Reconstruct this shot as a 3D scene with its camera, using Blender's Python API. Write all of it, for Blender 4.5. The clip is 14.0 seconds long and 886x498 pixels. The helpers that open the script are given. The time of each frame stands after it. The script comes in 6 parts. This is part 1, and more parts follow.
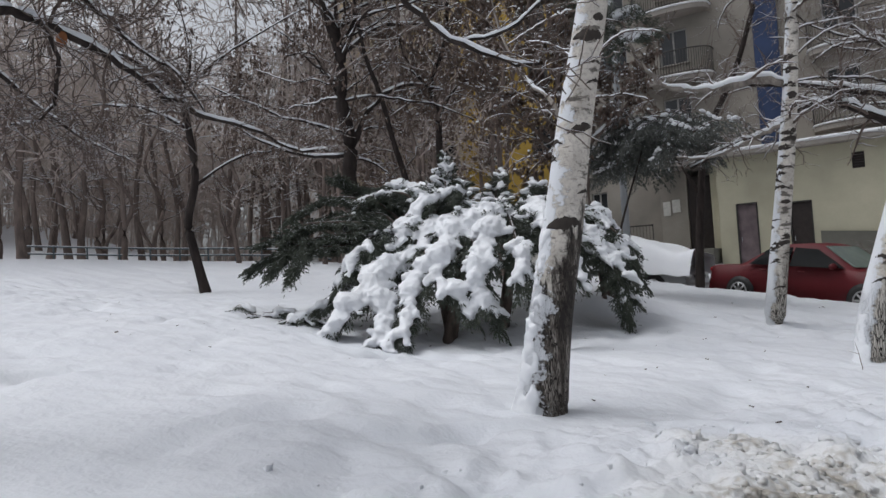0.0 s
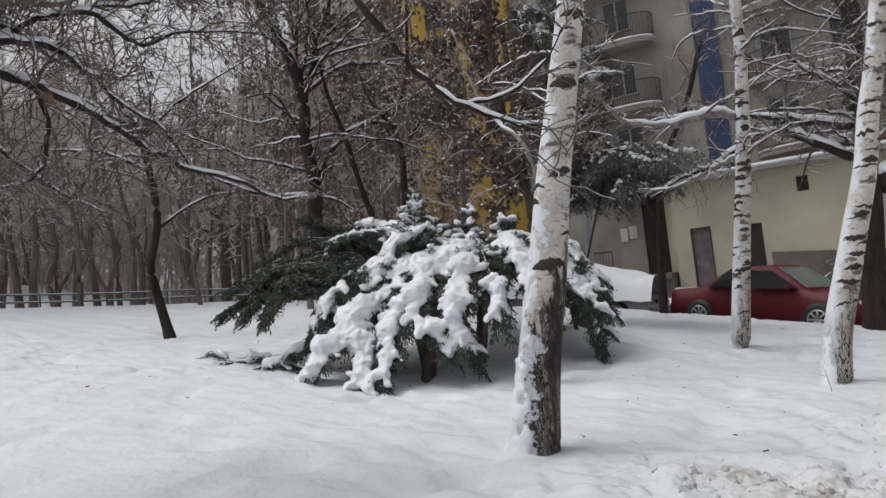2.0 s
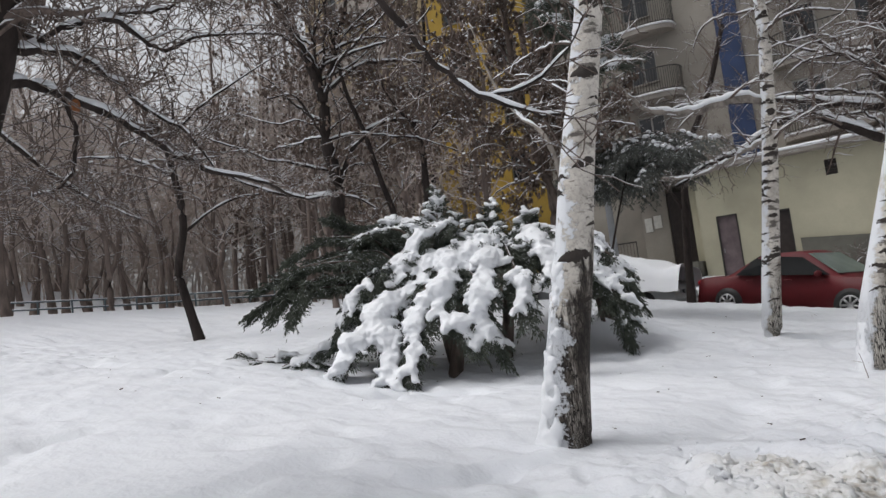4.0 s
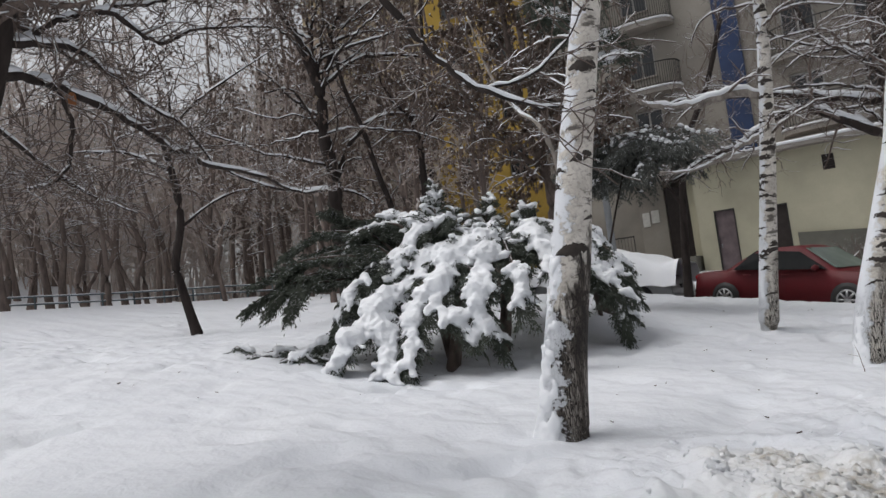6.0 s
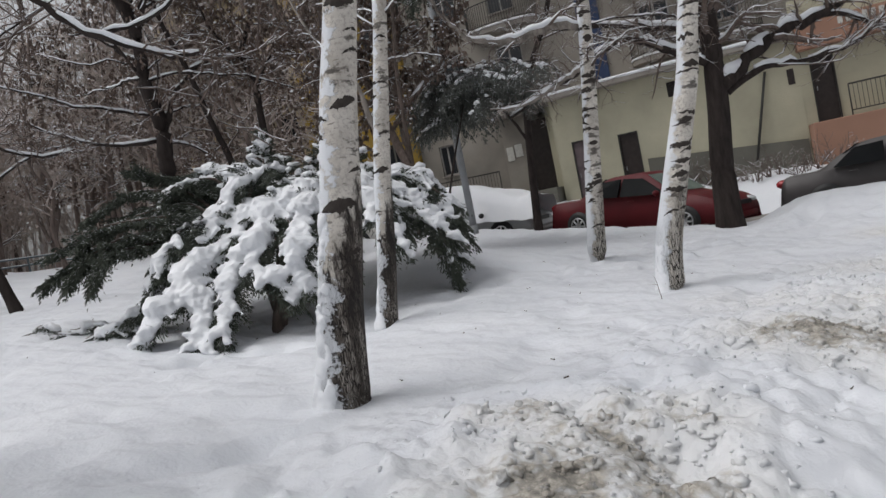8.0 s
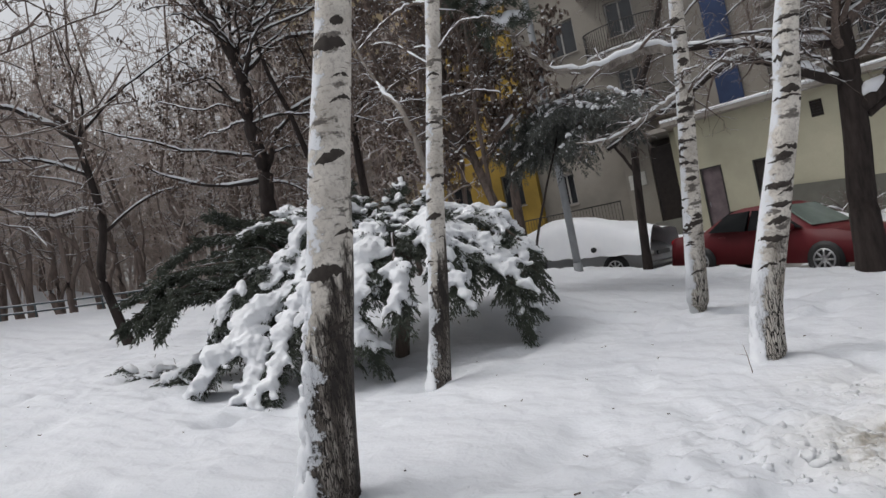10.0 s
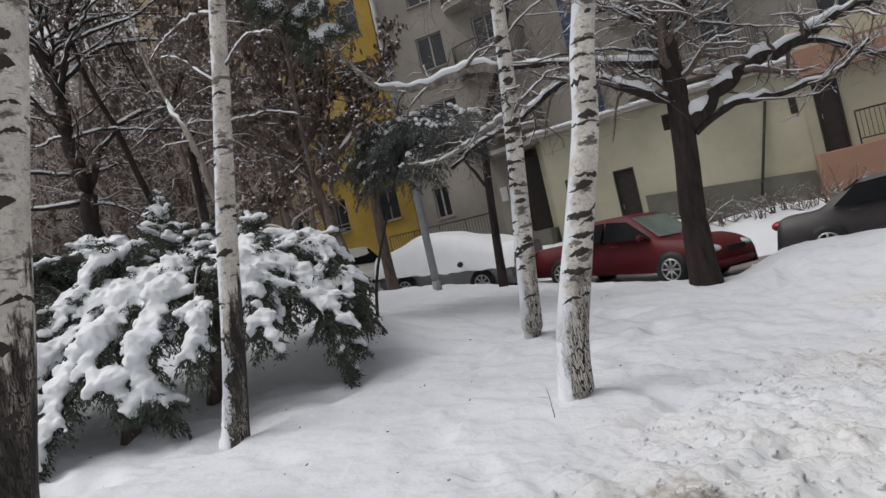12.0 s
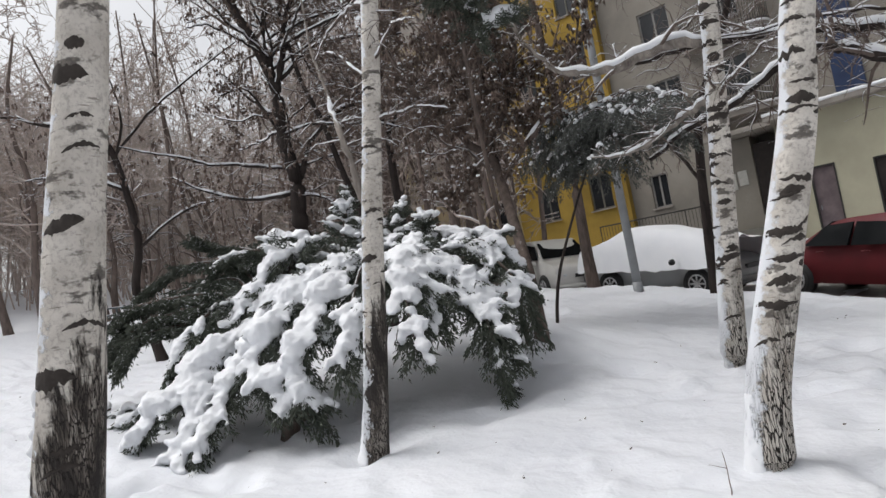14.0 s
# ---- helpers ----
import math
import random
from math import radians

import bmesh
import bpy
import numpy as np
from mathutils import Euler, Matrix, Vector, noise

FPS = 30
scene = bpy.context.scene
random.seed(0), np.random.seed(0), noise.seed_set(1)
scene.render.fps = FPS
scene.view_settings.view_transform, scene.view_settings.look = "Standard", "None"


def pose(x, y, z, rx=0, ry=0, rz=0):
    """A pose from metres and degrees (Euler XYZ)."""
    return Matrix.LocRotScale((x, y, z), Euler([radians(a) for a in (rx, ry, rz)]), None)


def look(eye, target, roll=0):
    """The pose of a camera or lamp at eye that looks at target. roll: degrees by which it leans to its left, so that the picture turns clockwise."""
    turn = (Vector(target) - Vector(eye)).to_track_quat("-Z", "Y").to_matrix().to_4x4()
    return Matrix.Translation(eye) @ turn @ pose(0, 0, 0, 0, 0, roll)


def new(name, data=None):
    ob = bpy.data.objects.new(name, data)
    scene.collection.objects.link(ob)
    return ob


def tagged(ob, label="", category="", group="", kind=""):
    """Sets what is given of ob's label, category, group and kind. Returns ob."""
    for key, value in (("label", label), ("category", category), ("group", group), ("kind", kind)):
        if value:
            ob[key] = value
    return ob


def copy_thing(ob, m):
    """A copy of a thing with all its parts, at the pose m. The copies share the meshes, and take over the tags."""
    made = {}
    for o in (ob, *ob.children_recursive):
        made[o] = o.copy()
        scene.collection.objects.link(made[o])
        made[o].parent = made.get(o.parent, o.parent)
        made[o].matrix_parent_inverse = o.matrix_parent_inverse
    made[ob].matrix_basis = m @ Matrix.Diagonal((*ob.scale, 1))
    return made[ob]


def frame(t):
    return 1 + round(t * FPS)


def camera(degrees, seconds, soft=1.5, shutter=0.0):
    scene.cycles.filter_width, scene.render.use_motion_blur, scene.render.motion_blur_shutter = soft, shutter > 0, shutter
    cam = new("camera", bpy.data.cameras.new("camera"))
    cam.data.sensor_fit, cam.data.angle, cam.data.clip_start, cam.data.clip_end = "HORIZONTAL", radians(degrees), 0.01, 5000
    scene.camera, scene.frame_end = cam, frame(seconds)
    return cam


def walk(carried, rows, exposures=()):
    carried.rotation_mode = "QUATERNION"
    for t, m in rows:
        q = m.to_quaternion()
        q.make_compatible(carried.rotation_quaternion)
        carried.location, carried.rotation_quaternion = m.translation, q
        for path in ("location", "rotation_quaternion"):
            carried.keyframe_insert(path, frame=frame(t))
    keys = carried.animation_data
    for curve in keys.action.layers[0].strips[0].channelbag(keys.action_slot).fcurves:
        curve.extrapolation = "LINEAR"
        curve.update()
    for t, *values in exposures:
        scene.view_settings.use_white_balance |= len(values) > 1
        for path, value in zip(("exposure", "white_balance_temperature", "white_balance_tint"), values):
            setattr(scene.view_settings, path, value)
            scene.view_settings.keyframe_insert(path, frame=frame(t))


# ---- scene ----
cam = camera(67.4, 14.0)
PATH = [
    (0, (2.56, -0.495, 0.792), (1.458, 1.172, 0.88), -3.4),
    (0.5, (2.428, -0.597, 0.822), (1.481, 1.163, 0.884), -4.8),
    (1, (2.412, -0.627, 0.88), (1.341, 1.059, 0.983), -4.2),
    (1.5, (2.446, -0.635, 0.882), (1.428, 1.081, 1.02), -4.2),
    (2, (2.454, -0.639, 0.883), (1.467, 1.091, 1.053), -5.6),
    (2.5, (2.453, -0.645, 0.883), (1.418, 1.054, 1.093), -6.6),
    (3, (2.452, -0.645, 0.878), (1.4, 1.041, 1.109), -6.9),
    (3.5, (2.441, -0.639, 0.879), (1.391, 1.054, 1.057), -7.1),
    (6, (2.436, -0.635, 0.874), (1.392, 1.065, 1.023), -7.1),
    (6.5, (2.465, -0.59, 0.85), (1.439, 1.121, 0.991), -9.0),
    (7, (2.629, -0.486, 0.857), (1.661, 1.264, 0.91), -10.3),
    (7.5, (2.861, -0.308, 0.845), (2.032, 1.51, 0.766), -10.7),
    (8, (2.911, -0.055, 0.873), (2.135, 1.787, 0.791), -11.3),
    (8.5, (2.959, 0.16, 0.912), (2.171, 1.997, 0.852), -12.0),
    (8.7, (3.008, 0.224, 0.914), (2.086, 1.999, 0.918), -12.5),
    (10.8, (3.494, 1.006, 0.973), (2.344, 2.641, 1.047), -10.6),
    (11, (3.557, 1.045, 0.971), (2.385, 2.666, 0.978), -11.1),
    (11.5, (3.65, 1.213, 0.966), (2.597, 2.913, 0.924), -13.0),
    (12, (3.693, 1.525, 1.028), (2.867, 3.346, 1.06), -12.8),
    (12.5, (3.789, 1.762, 1.029), (3.039, 3.615, 1.089), -13.1),
    (13, (3.854, 1.96, 1.062), (2.769, 3.637, 1.174), -12.1),
    (13.5, (3.813, 2.173, 1.103), (2.514, 3.69, 1.206), -11.3),
    (14, (3.773, 2.329, 1.136), (2.409, 3.786, 1.255), -10.2),
]
walk(cam, [(t, look(eye, target, roll)) for t, eye, target, roll in PATH], [(0, -0.23, 6200, 10), (0.5, -0.23, 6250, 10), (1.0, -0.33, 6410, 10), (1.5, -0.28, 6410, 10), (2.5, -0.08, 6410, 10), (3.5, -0.06, 6410, 10), (6.0, -0.18, 6410, 10), (7.5, -0.13, 6410, 10), (8.5, -0.36, 6410, 10), (11.0, -0.08, 6410, 10), (12.0, -0.18, 6460, 10), (13.0, 0.01, 6460, 10), (14, 0.16, 6460, 10)])

# ---- light ----
world = bpy.data.worlds.new("overcast_sky")
scene.world = world
world.use_nodes = True
wn = world.node_tree
wn.nodes.clear()
sky = wn.nodes.new("ShaderNodeTexSky")
sky.sky_type = "NISHITA"
sky.sun_disc = False
sky.sun_elevation = radians(62)
sky.sun_rotation = radians(-116)
sky.air_density, sky.dust_density, sky.ozone_density = 1.0, 6.0, 1.0
hsv = wn.nodes.new("ShaderNodeHueSaturation")
hsv.inputs["Saturation"].default_value = 0.16
wbg = wn.nodes.new("ShaderNodeBackground")
wbg.inputs["Strength"].default_value = 0.15
wout = wn.nodes.new("ShaderNodeOutputWorld")
wn.links.new(sky.outputs[0], hsv.inputs["Color"])
wn.links.new(hsv.outputs[0], wbg.inputs[0])
wn.links.new(wbg.outputs[0], wout.inputs[0])

sun = new("sun", bpy.data.lights.new("sun", "SUN"))
sun.data.energy, sun.data.angle, sun.data.color = 0.5, radians(40), (1.0, 0.97, 0.93)
sun.matrix_world = look((-11.5, -5.6, 24.0), (0, 0, 0))


# ---- materials ----
def mat(name, rough=0.8, metal=0.0, spec=0.3):
    m = bpy.data.materials.new(name)
    m.use_nodes = True
    b = m.node_tree.nodes["Principled BSDF"]
    b.inputs["Roughness"].default_value = rough
    b.inputs["Metallic"].default_value = metal
    b.inputs["Specular IOR Level"].default_value = spec
    return m, m.node_tree, b


def node(nt, kind, **values):
    n = nt.nodes.new(kind)
    for key, value in values.items():
        n.inputs[key.replace("_", " ")].default_value = value
    return n


def noise_tex(nt, scale, detail=4.0, rough=0.55, coord="Object", stretch=None):
    tc = nt.nodes.new("ShaderNodeTexCoord")
    n = node(nt, "ShaderNodeTexNoise", Scale=scale, Detail=detail, Roughness=rough)
    if stretch:
        mp = nt.nodes.new("ShaderNodeMapping")
        mp.inputs["Scale"].default_value = stretch
        nt.links.new(tc.outputs[coord], mp.inputs["Vector"])
        nt.links.new(mp.outputs[0], n.inputs["Vector"])
    else:
        nt.links.new(tc.outputs[coord], n.inputs["Vector"])
    return n.outputs["Fac"]


def ramp(nt, fac, stops):
    r = nt.nodes.new("ShaderNodeValToRGB")
    e = r.color_ramp.elements
    while len(e) < len(stops):
        e.new(0.5)
    for s, (p, c) in zip(e, stops):
        s.position = p
        s.color = (*c, 1) if len(c) == 3 else c
    nt.links.new(fac, r.inputs[0])
    return r.outputs[0]


def grey(v):
    return (v, v, v)


def mix(nt, fac, a, b):
    m = nt.nodes.new("ShaderNodeMix")
    m.data_type = "RGBA"
    for sock, val in ((m.inputs["Factor"], fac), (m.inputs[6], a), (m.inputs[7], b)):
        if isinstance(val, (int, float)):
            sock.default_value = val
        elif isinstance(val, tuple):
            sock.default_value = (*val, 1)
        else:
            nt.links.new(val, sock)
    return m.outputs[2]


def calc(nt, op, a, b=0.0, clamp=False):
    m = nt.nodes.new("ShaderNodeMath")
    m.operation, m.use_clamp = op, clamp
    for sock, val in zip(m.inputs, (a, b)):
        if isinstance(val, (int, float)):
            sock.default_value = val
        else:
            nt.links.new(val, sock)
    return m.outputs[0]


def bump(nt, b, height, strength=0.4, distance=0.02):
    n = node(nt, "ShaderNodeBump", Strength=strength, Distance=distance)
    nt.links.new(height, n.inputs["Height"])
    nt.links.new(n.outputs[0], b.inputs["Normal"])


def upward(nt, lo, hi, jitter=0.25, scale=9.0):
    """How far a surface faces the sky, broken up by noise, for settled snow."""
    geo = nt.nodes.new("ShaderNodeNewGeometry")
    sep = nt.nodes.new("ShaderNodeSeparateXYZ")
    nt.links.new(geo.outputs["Normal"], sep.inputs[0])
    n = noise_tex(nt, scale, 3.0)
    z = calc(nt, "ADD", sep.outputs[2], calc(nt, "MULTIPLY", calc(nt, "SUBTRACT", n, 0.5), jitter * 2))
    mr = nt.nodes.new("ShaderNodeMapRange")
    nt.links.new(z, mr.inputs[0])
    mr.inputs[1].default_value, mr.inputs[2].default_value = lo, hi
    return mr.outputs[0]


SNOW = (0.672, 0.687, 0.718)


def plain(name, colour, rough=0.7, metal=0.0, vary=0.25, scale=6.0, relief=0.15, spec=0.3, fine=40.0):
    """A painted or raw surface with patchy tone and a fine grain."""
    m, nt, b = mat(name, rough, metal, spec)
    dark = tuple(c * (1 - vary) for c in colour)
    light = tuple(min(1, c * (1 + vary * 0.6)) for c in colour)
    big = ramp(nt, noise_tex(nt, scale, 5), [(0.3, dark), (0.7, light)])
    fine_n = noise_tex(nt, fine, 3)
    nt.links.new(mix(nt, calc(nt, "MULTIPLY", fine_n, 0.35), big, dark), b.inputs["Base Color"])
    if relief:
        bump(nt, b, fine_n, relief, 0.01)
    return m


def snow_material():
    m, nt, b = mat("fresh_snow", 0.62, 0.0, 0.25)
    n1, n2 = noise_tex(nt, 2.2, 4), noise_tex(nt, 55, 3, 0.6)
    nt.links.new(ramp(nt, n1, [(0.25, (0.70, 0.715, 0.745)), (0.7, (0.755, 0.765, 0.785))]), b.inputs["Base Color"])
    bump(nt, b, n2, 0.25, 0.008)
    return m


# sandy patches along the cleared path: place, reach, strength
PATCHES = (((1.98, 2.72), 0.26, 0.8), ((2.35, 2.58), 0.34, 0.85), ((2.66, 2.78), 0.24, 0.7), ((2.28, 2.06), 0.42, 1.0), ((2.6, 2.2), 0.35, 0.9), ((3.02, 4.02), 0.26, 0.55),
           ((3.3, 4.15), 0.45, 1.0), ((3.62, 4.0), 0.4, 0.9), ((3.12, 5.3), 0.5, 0.4), ((3.85, 5.0), 0.55, 0.6), ((4.35, 6.45), 0.6, 0.7), ((3.85, 6.1), 0.3, 0.4), ((4.9, 9.0), 0.5, 0.75))


def ground_material():
    """Snow over the lawn; sandy patches where it was pushed up along the cleared path."""
    m, nt, b = mat("lawn_snow", 0.65, 0.0, 0.25)
    tc = nt.nodes.new("ShaderNodeTexCoord")
    n1, n2, n3 = noise_tex(nt, 1.1, 4), noise_tex(nt, 5.5, 5, 0.65), noise_tex(nt, 26, 4, 0.65)
    flat = nt.nodes.new("ShaderNodeVectorMath")
    flat.operation = "MULTIPLY"
    flat.inputs[1].default_value = (1, 1, 0)
    nt.links.new(tc.outputs["Object"], flat.inputs[0])
    field = None
    for (x, y), r, power in PATCHES:
        far = nt.nodes.new("ShaderNodeVectorMath")
        far.operation = "DISTANCE"
        nt.links.new(flat.outputs[0], far.inputs[0])
        far.inputs[1].default_value = (x, y, 0)
        mr = nt.nodes.new("ShaderNodeMapRange")
        nt.links.new(far.outputs["Value"], mr.inputs[0])
        mr.inputs[1].default_value, mr.inputs[2].default_value, mr.inputs[4].default_value = r * 1.7, r * 0.2, power
        field = mr.outputs[0] if field is None else calc(nt, "MAXIMUM", field, mr.outputs[0])
    vor = nt.nodes.new("ShaderNodeTexVoronoi")
    vor.inputs["Scale"].default_value = 21.0
    wob = nt.nodes.new("ShaderNodeVectorMath")
    wob.operation = "MULTIPLY_ADD"
    wob.inputs[1].default_value = (0.03, 0.03, 0.03)
    wn_ = node(nt, "ShaderNodeTexNoise", Scale=15.0, Detail=2.0)
    nt.links.new(tc.outputs["Object"], wn_.inputs["Vector"])
    nt.links.new(wn_.outputs["Color"], wob.inputs[0])
    nt.links.new(tc.outputs["Object"], wob.inputs[2])
    nt.links.new(wob.outputs[0], vor.inputs["Vector"])
    crumb = calc(nt, "SUBTRACT", 1.0, vor.outputs["Distance"])
    # sand lies between the crumbs and in ragged blotches
    spread = calc(nt, "ADD", calc(nt, "MULTIPLY", field, 0.5), calc(nt, "ADD", calc(nt, "MULTIPLY", n2, 0.55), calc(nt, "ADD", calc(nt, "MULTIPLY", n3, 0.35), calc(nt, "MULTIPLY", vor.outputs["Distance"], 0.16))))
    dirt = calc(nt, "MULTIPLY", ramp(nt, spread, [(0.84, grey(0)), (1.0, grey(1))]), 0.85)
    clean = ramp(nt, n1, [(0.3, (0.635, 0.653, 0.69)), (0.7, SNOW)])
    wide = nt.nodes.new("ShaderNodeMapRange")
    nt.links.new(field, wide.inputs[0])
    wide.inputs[1].default_value, wide.inputs[2].default_value, wide.inputs[4].default_value = 0.0, 0.6, 0.6
    tint = mix(nt, calc(nt, "MULTIPLY", wide.outputs[0], n2), clean, (0.62, 0.58, 0.50))
    sand = ramp(nt, n3, [(0.38, (0.10, 0.09, 0.07)), (0.52, (0.25, 0.225, 0.185)), (0.66, (0.44, 0.40, 0.34))])
    nt.links.new(mix(nt, dirt, tint, sand), b.inputs["Base Color"])
    s1, s2 = noise_tex(nt, 9.0, 3, 0.5), noise_tex(nt, 40, 3, 0.6)
    soft = calc(nt, "ADD", calc(nt, "MULTIPLY", s1, 0.6), calc(nt, "MULTIPLY", s2, 0.12))
    h = calc(nt, "ADD", soft, calc(nt, "MULTIPLY", calc(nt, "MULTIPLY", crumb, 0.55), calc(nt, "ADD", 0.04, wide.outputs[0])))
    bump(nt, b, h, 0.6, 0.05)
    return m


def bark_material(name, dark, light, snow_from=0.55, scale=14.0, snowy=True):
    m, nt, b = mat(name, 0.9, 0.0, 0.2)
    n = noise_tex(nt, scale, 6, 0.65, stretch=(1, 1, 0.22))
    col = ramp(nt, n, [(0.3, dark), (0.68, light)])
    if snowy:
        col = mix(nt, upward(nt, snow_from, snow_from + 0.2), col, SNOW)
    nt.links.new(col, b.inputs["Base Color"])
    bump(nt, b, n, 0.7, 0.02)
    return m


def birch_material(name, plated):
    """White bark with smudged dark bands; the foot is brown and plated, or white with black cracks."""
    m, nt, b = mat(name, 0.75, 0.0, 0.25)
    tc = nt.nodes.new("ShaderNodeTexCoord")
    sep = nt.nodes.new("ShaderNodeSeparateXYZ")
    nt.links.new(tc.outputs["Object"], sep.inputs[0])
    z = sep.outputs[2]
    geo = nt.nodes.new("ShaderNodeNewGeometry")
    nsep = nt.nodes.new("ShaderNodeSeparateXYZ")
    nt.links.new(geo.outputs["Normal"], nsep.inputs[0])
    side = calc(nt, "ADD", calc(nt, "MULTIPLY", nsep.outputs[0], -0.86), calc(nt, "MULTIPLY", nsep.outputs[1], -0.5))
    soft, fine = noise_tex(nt, 5, 4), noise_tex(nt, 48, 4, 0.7)
    white = ramp(nt, soft, [(0.3, (0.42, 0.385, 0.34)), (0.6, (0.645, 0.605, 0.55))])
    band = calc(nt, "ADD", noise_tex(nt, 6.5, 4, 0.6, stretch=(1, 1, 2.3)), calc(nt, "MULTIPLY", calc(nt, "SUBTRACT", fine, 0.5), 0.16))
    col = mix(nt, ramp(nt, band, [(0.545, grey(0)), (0.61, grey(0.9))]), white, (0.065, 0.056, 0.05))
    col = mix(nt, ramp(nt, fine, [(0.48, grey(0)), (0.64, grey(0.55))]), col, (0.25, 0.22, 0.195))
    dash = noise_tex(nt, 11, 3, 0.5, stretch=(1, 1, 7))
    col = mix(nt, ramp(nt, dash, [(0.66, grey(0)), (0.72, grey(0.75))]), col, (0.17, 0.145, 0.125))
    fiss = noise_tex(nt, 13, 5, 0.7, stretch=(1, 1, 0.2))
    warp = node(nt, "ShaderNodeTexNoise", Scale=16.0, Detail=3.0)
    nt.links.new(tc.outputs["Object"], warp.inputs["Vector"])
    shift = nt.nodes.new("ShaderNodeVectorMath")
    shift.operation = "MULTIPLY_ADD"
    shift.inputs[1].default_value = (0.022, 0.022, 0.05)
    nt.links.new(warp.outputs["Color"], shift.inputs[0])
    nt.links.new(tc.outputs["Object"], shift.inputs[2])
    mp = nt.nodes.new("ShaderNodeMapping")
    mp.inputs["Scale"].default_value = (23, 23, 2.2) if plated else (15, 15, 1.5)
    nt.links.new(shift.outputs[0], mp.inputs["Vector"])
    vor = nt.nodes.new("ShaderNodeTexVoronoi")
    vor.feature = "DISTANCE_TO_EDGE"
    nt.links.new(mp.outputs[0], vor.inputs["Vector"])
    crack = ramp(nt, calc(nt, "SUBTRACT", vor.outputs["Distance"], calc(nt, "MULTIPLY", calc(nt, "SUBTRACT", fiss, 0.52), 0.22)), [(0.045, grey(1)), (0.11, grey(0))])
    low = nt.nodes.new("ShaderNodeMapRange")
    ragged = calc(nt, "ADD", z, calc(nt, "MULTIPLY", calc(nt, "SUBTRACT", fiss, 0.5), 1.8))
    nt.links.new(calc(nt, "ADD", ragged, calc(nt, "MULTIPLY", side, 0.35)), low.inputs[0])
    if plated:
        low.inputs[1].default_value, low.inputs[2].default_value = 1.02, 0.85
        plates = ramp(nt, fiss, [(0.42, (0.036, 0.031, 0.028)), (0.52, (0.11, 0.093, 0.08)), (0.62, (0.34, 0.31, 0.275))])
    else:
        low.inputs[1].default_value, low.inputs[2].default_value = 0.85, 0.5
        plates = ramp(nt, fiss, [(0.34, (0.24, 0.205, 0.17)), (0.45, (0.46, 0.42, 0.37)), (0.62, (0.60, 0.565, 0.51))])
    foot = mix(nt, crack, plates, (0.022, 0.018, 0.016))
    col = mix(nt, low.outputs[0], col, foot)
    patch = noise_tex(nt, 9, 4, 0.65)
    stuck = nt.nodes.new("ShaderNodeMapRange")
    drift = nt.nodes.new("ShaderNodeMapRange")
    nt.links.new(z, drift.inputs[0])
    drift.inputs[1].default_value, drift.inputs[2].default_value, drift.inputs[4].default_value = 1.5, 0.2, 0.3
    nt.links.new(calc(nt, "ADD", calc(nt, "ADD", side, drift.outputs[0]), calc(nt, "ADD", calc(nt, "MULTIPLY", calc(nt, "SUBTRACT", patch, 0.5), 3.4 if plated else 1.5), calc(nt, "MULTIPLY", calc(nt, "SUBTRACT", fine, 0.5), 1.6 if plated else 0.6))), stuck.inputs[0])
    stuck.inputs[1].default_value, stuck.inputs[2].default_value = (0.5, 0.68) if plated else (0.68, 0.86)
    col = mix(nt, stuck.outputs[0], col, SNOW)
    nt.links.new(col, b.inputs["Base Color"])
    h = calc(nt, "ADD", calc(nt, "MULTIPLY", calc(nt, "MULTIPLY", crack, low.outputs[0]), -1.5), calc(nt, "ADD", calc(nt, "MULTIPLY", stuck.outputs[0], 0.3), calc(nt, "MULTIPLY", fine, 0.25)))
    bump(nt, b, h, 0.9, 0.02)
    return m


M_SNOW = snow_material()
M_GROUND = ground_material()
M_BIRCH = birch_material("birch_bark_plated", True)
M_BIRCHW = birch_material("birch_bark_cracked", False)
M_BARK = bark_material("dark_bark", (0.045, 0.035, 0.031), (0.145, 0.112, 0.096), 0.72)
M_TWIG = bark_material("twig_bark", (0.07, 0.053, 0.046), (0.19, 0.148, 0.127), 0.58, 30)
# far twigs: bark paled, haze and lifted shade are put into the colour
M_HAZETWIG = bark_material("hazed_twig_bark", (0.285, 0.241, 0.216), (0.53, 0.45, 0.405), 0.8, 8)
# distant trunks: bark lightened in its colour for haze and the wood's shade
M_HAZEBARK = bark_material("hazed_trunk_bark", (0.09, 0.072, 0.064), (0.23, 0.18, 0.157), 0.8, 8)
M_MAPLE = bark_material("maple_bark", (0.016, 0.0125, 0.0118), (0.047, 0.037, 0.033), 0.75, 12)
M_LIMB = bark_material("birch_limb_bark", (0.10, 0.085, 0.076), (0.33, 0.295, 0.26), 0.65, 16)
M_KNOT = plain("birch_knot", (0.05, 0.042, 0.037), 0.95, relief=0.6, scale=30)
M_NEEDLE = bark_material("juniper_needles", (0.034, 0.041, 0.033), (0.10, 0.111, 0.088), 0.78, 6)
M_SPRUCE = bark_material("grey_green_needles", (0.05, 0.055, 0.05), (0.14, 0.145, 0.132), 0.6, 6)
M_POD = bark_material("dry_seed_pods", (0.10, 0.073, 0.062), (0.25, 0.185, 0.155), 0.8, 9)
M_WALLG = plain("grey_render", (0.29, 0.265, 0.23), 0.9, vary=0.3, scale=0.5, fine=14)
M_WALLC = plain("cream_render", (0.44, 0.415, 0.31), 0.9, vary=0.22, scale=0.6, fine=18)
M_WALLY = plain("yellow_render", (0.40, 0.265, 0.055), 0.9, vary=0.4, scale=0.5, fine=14)
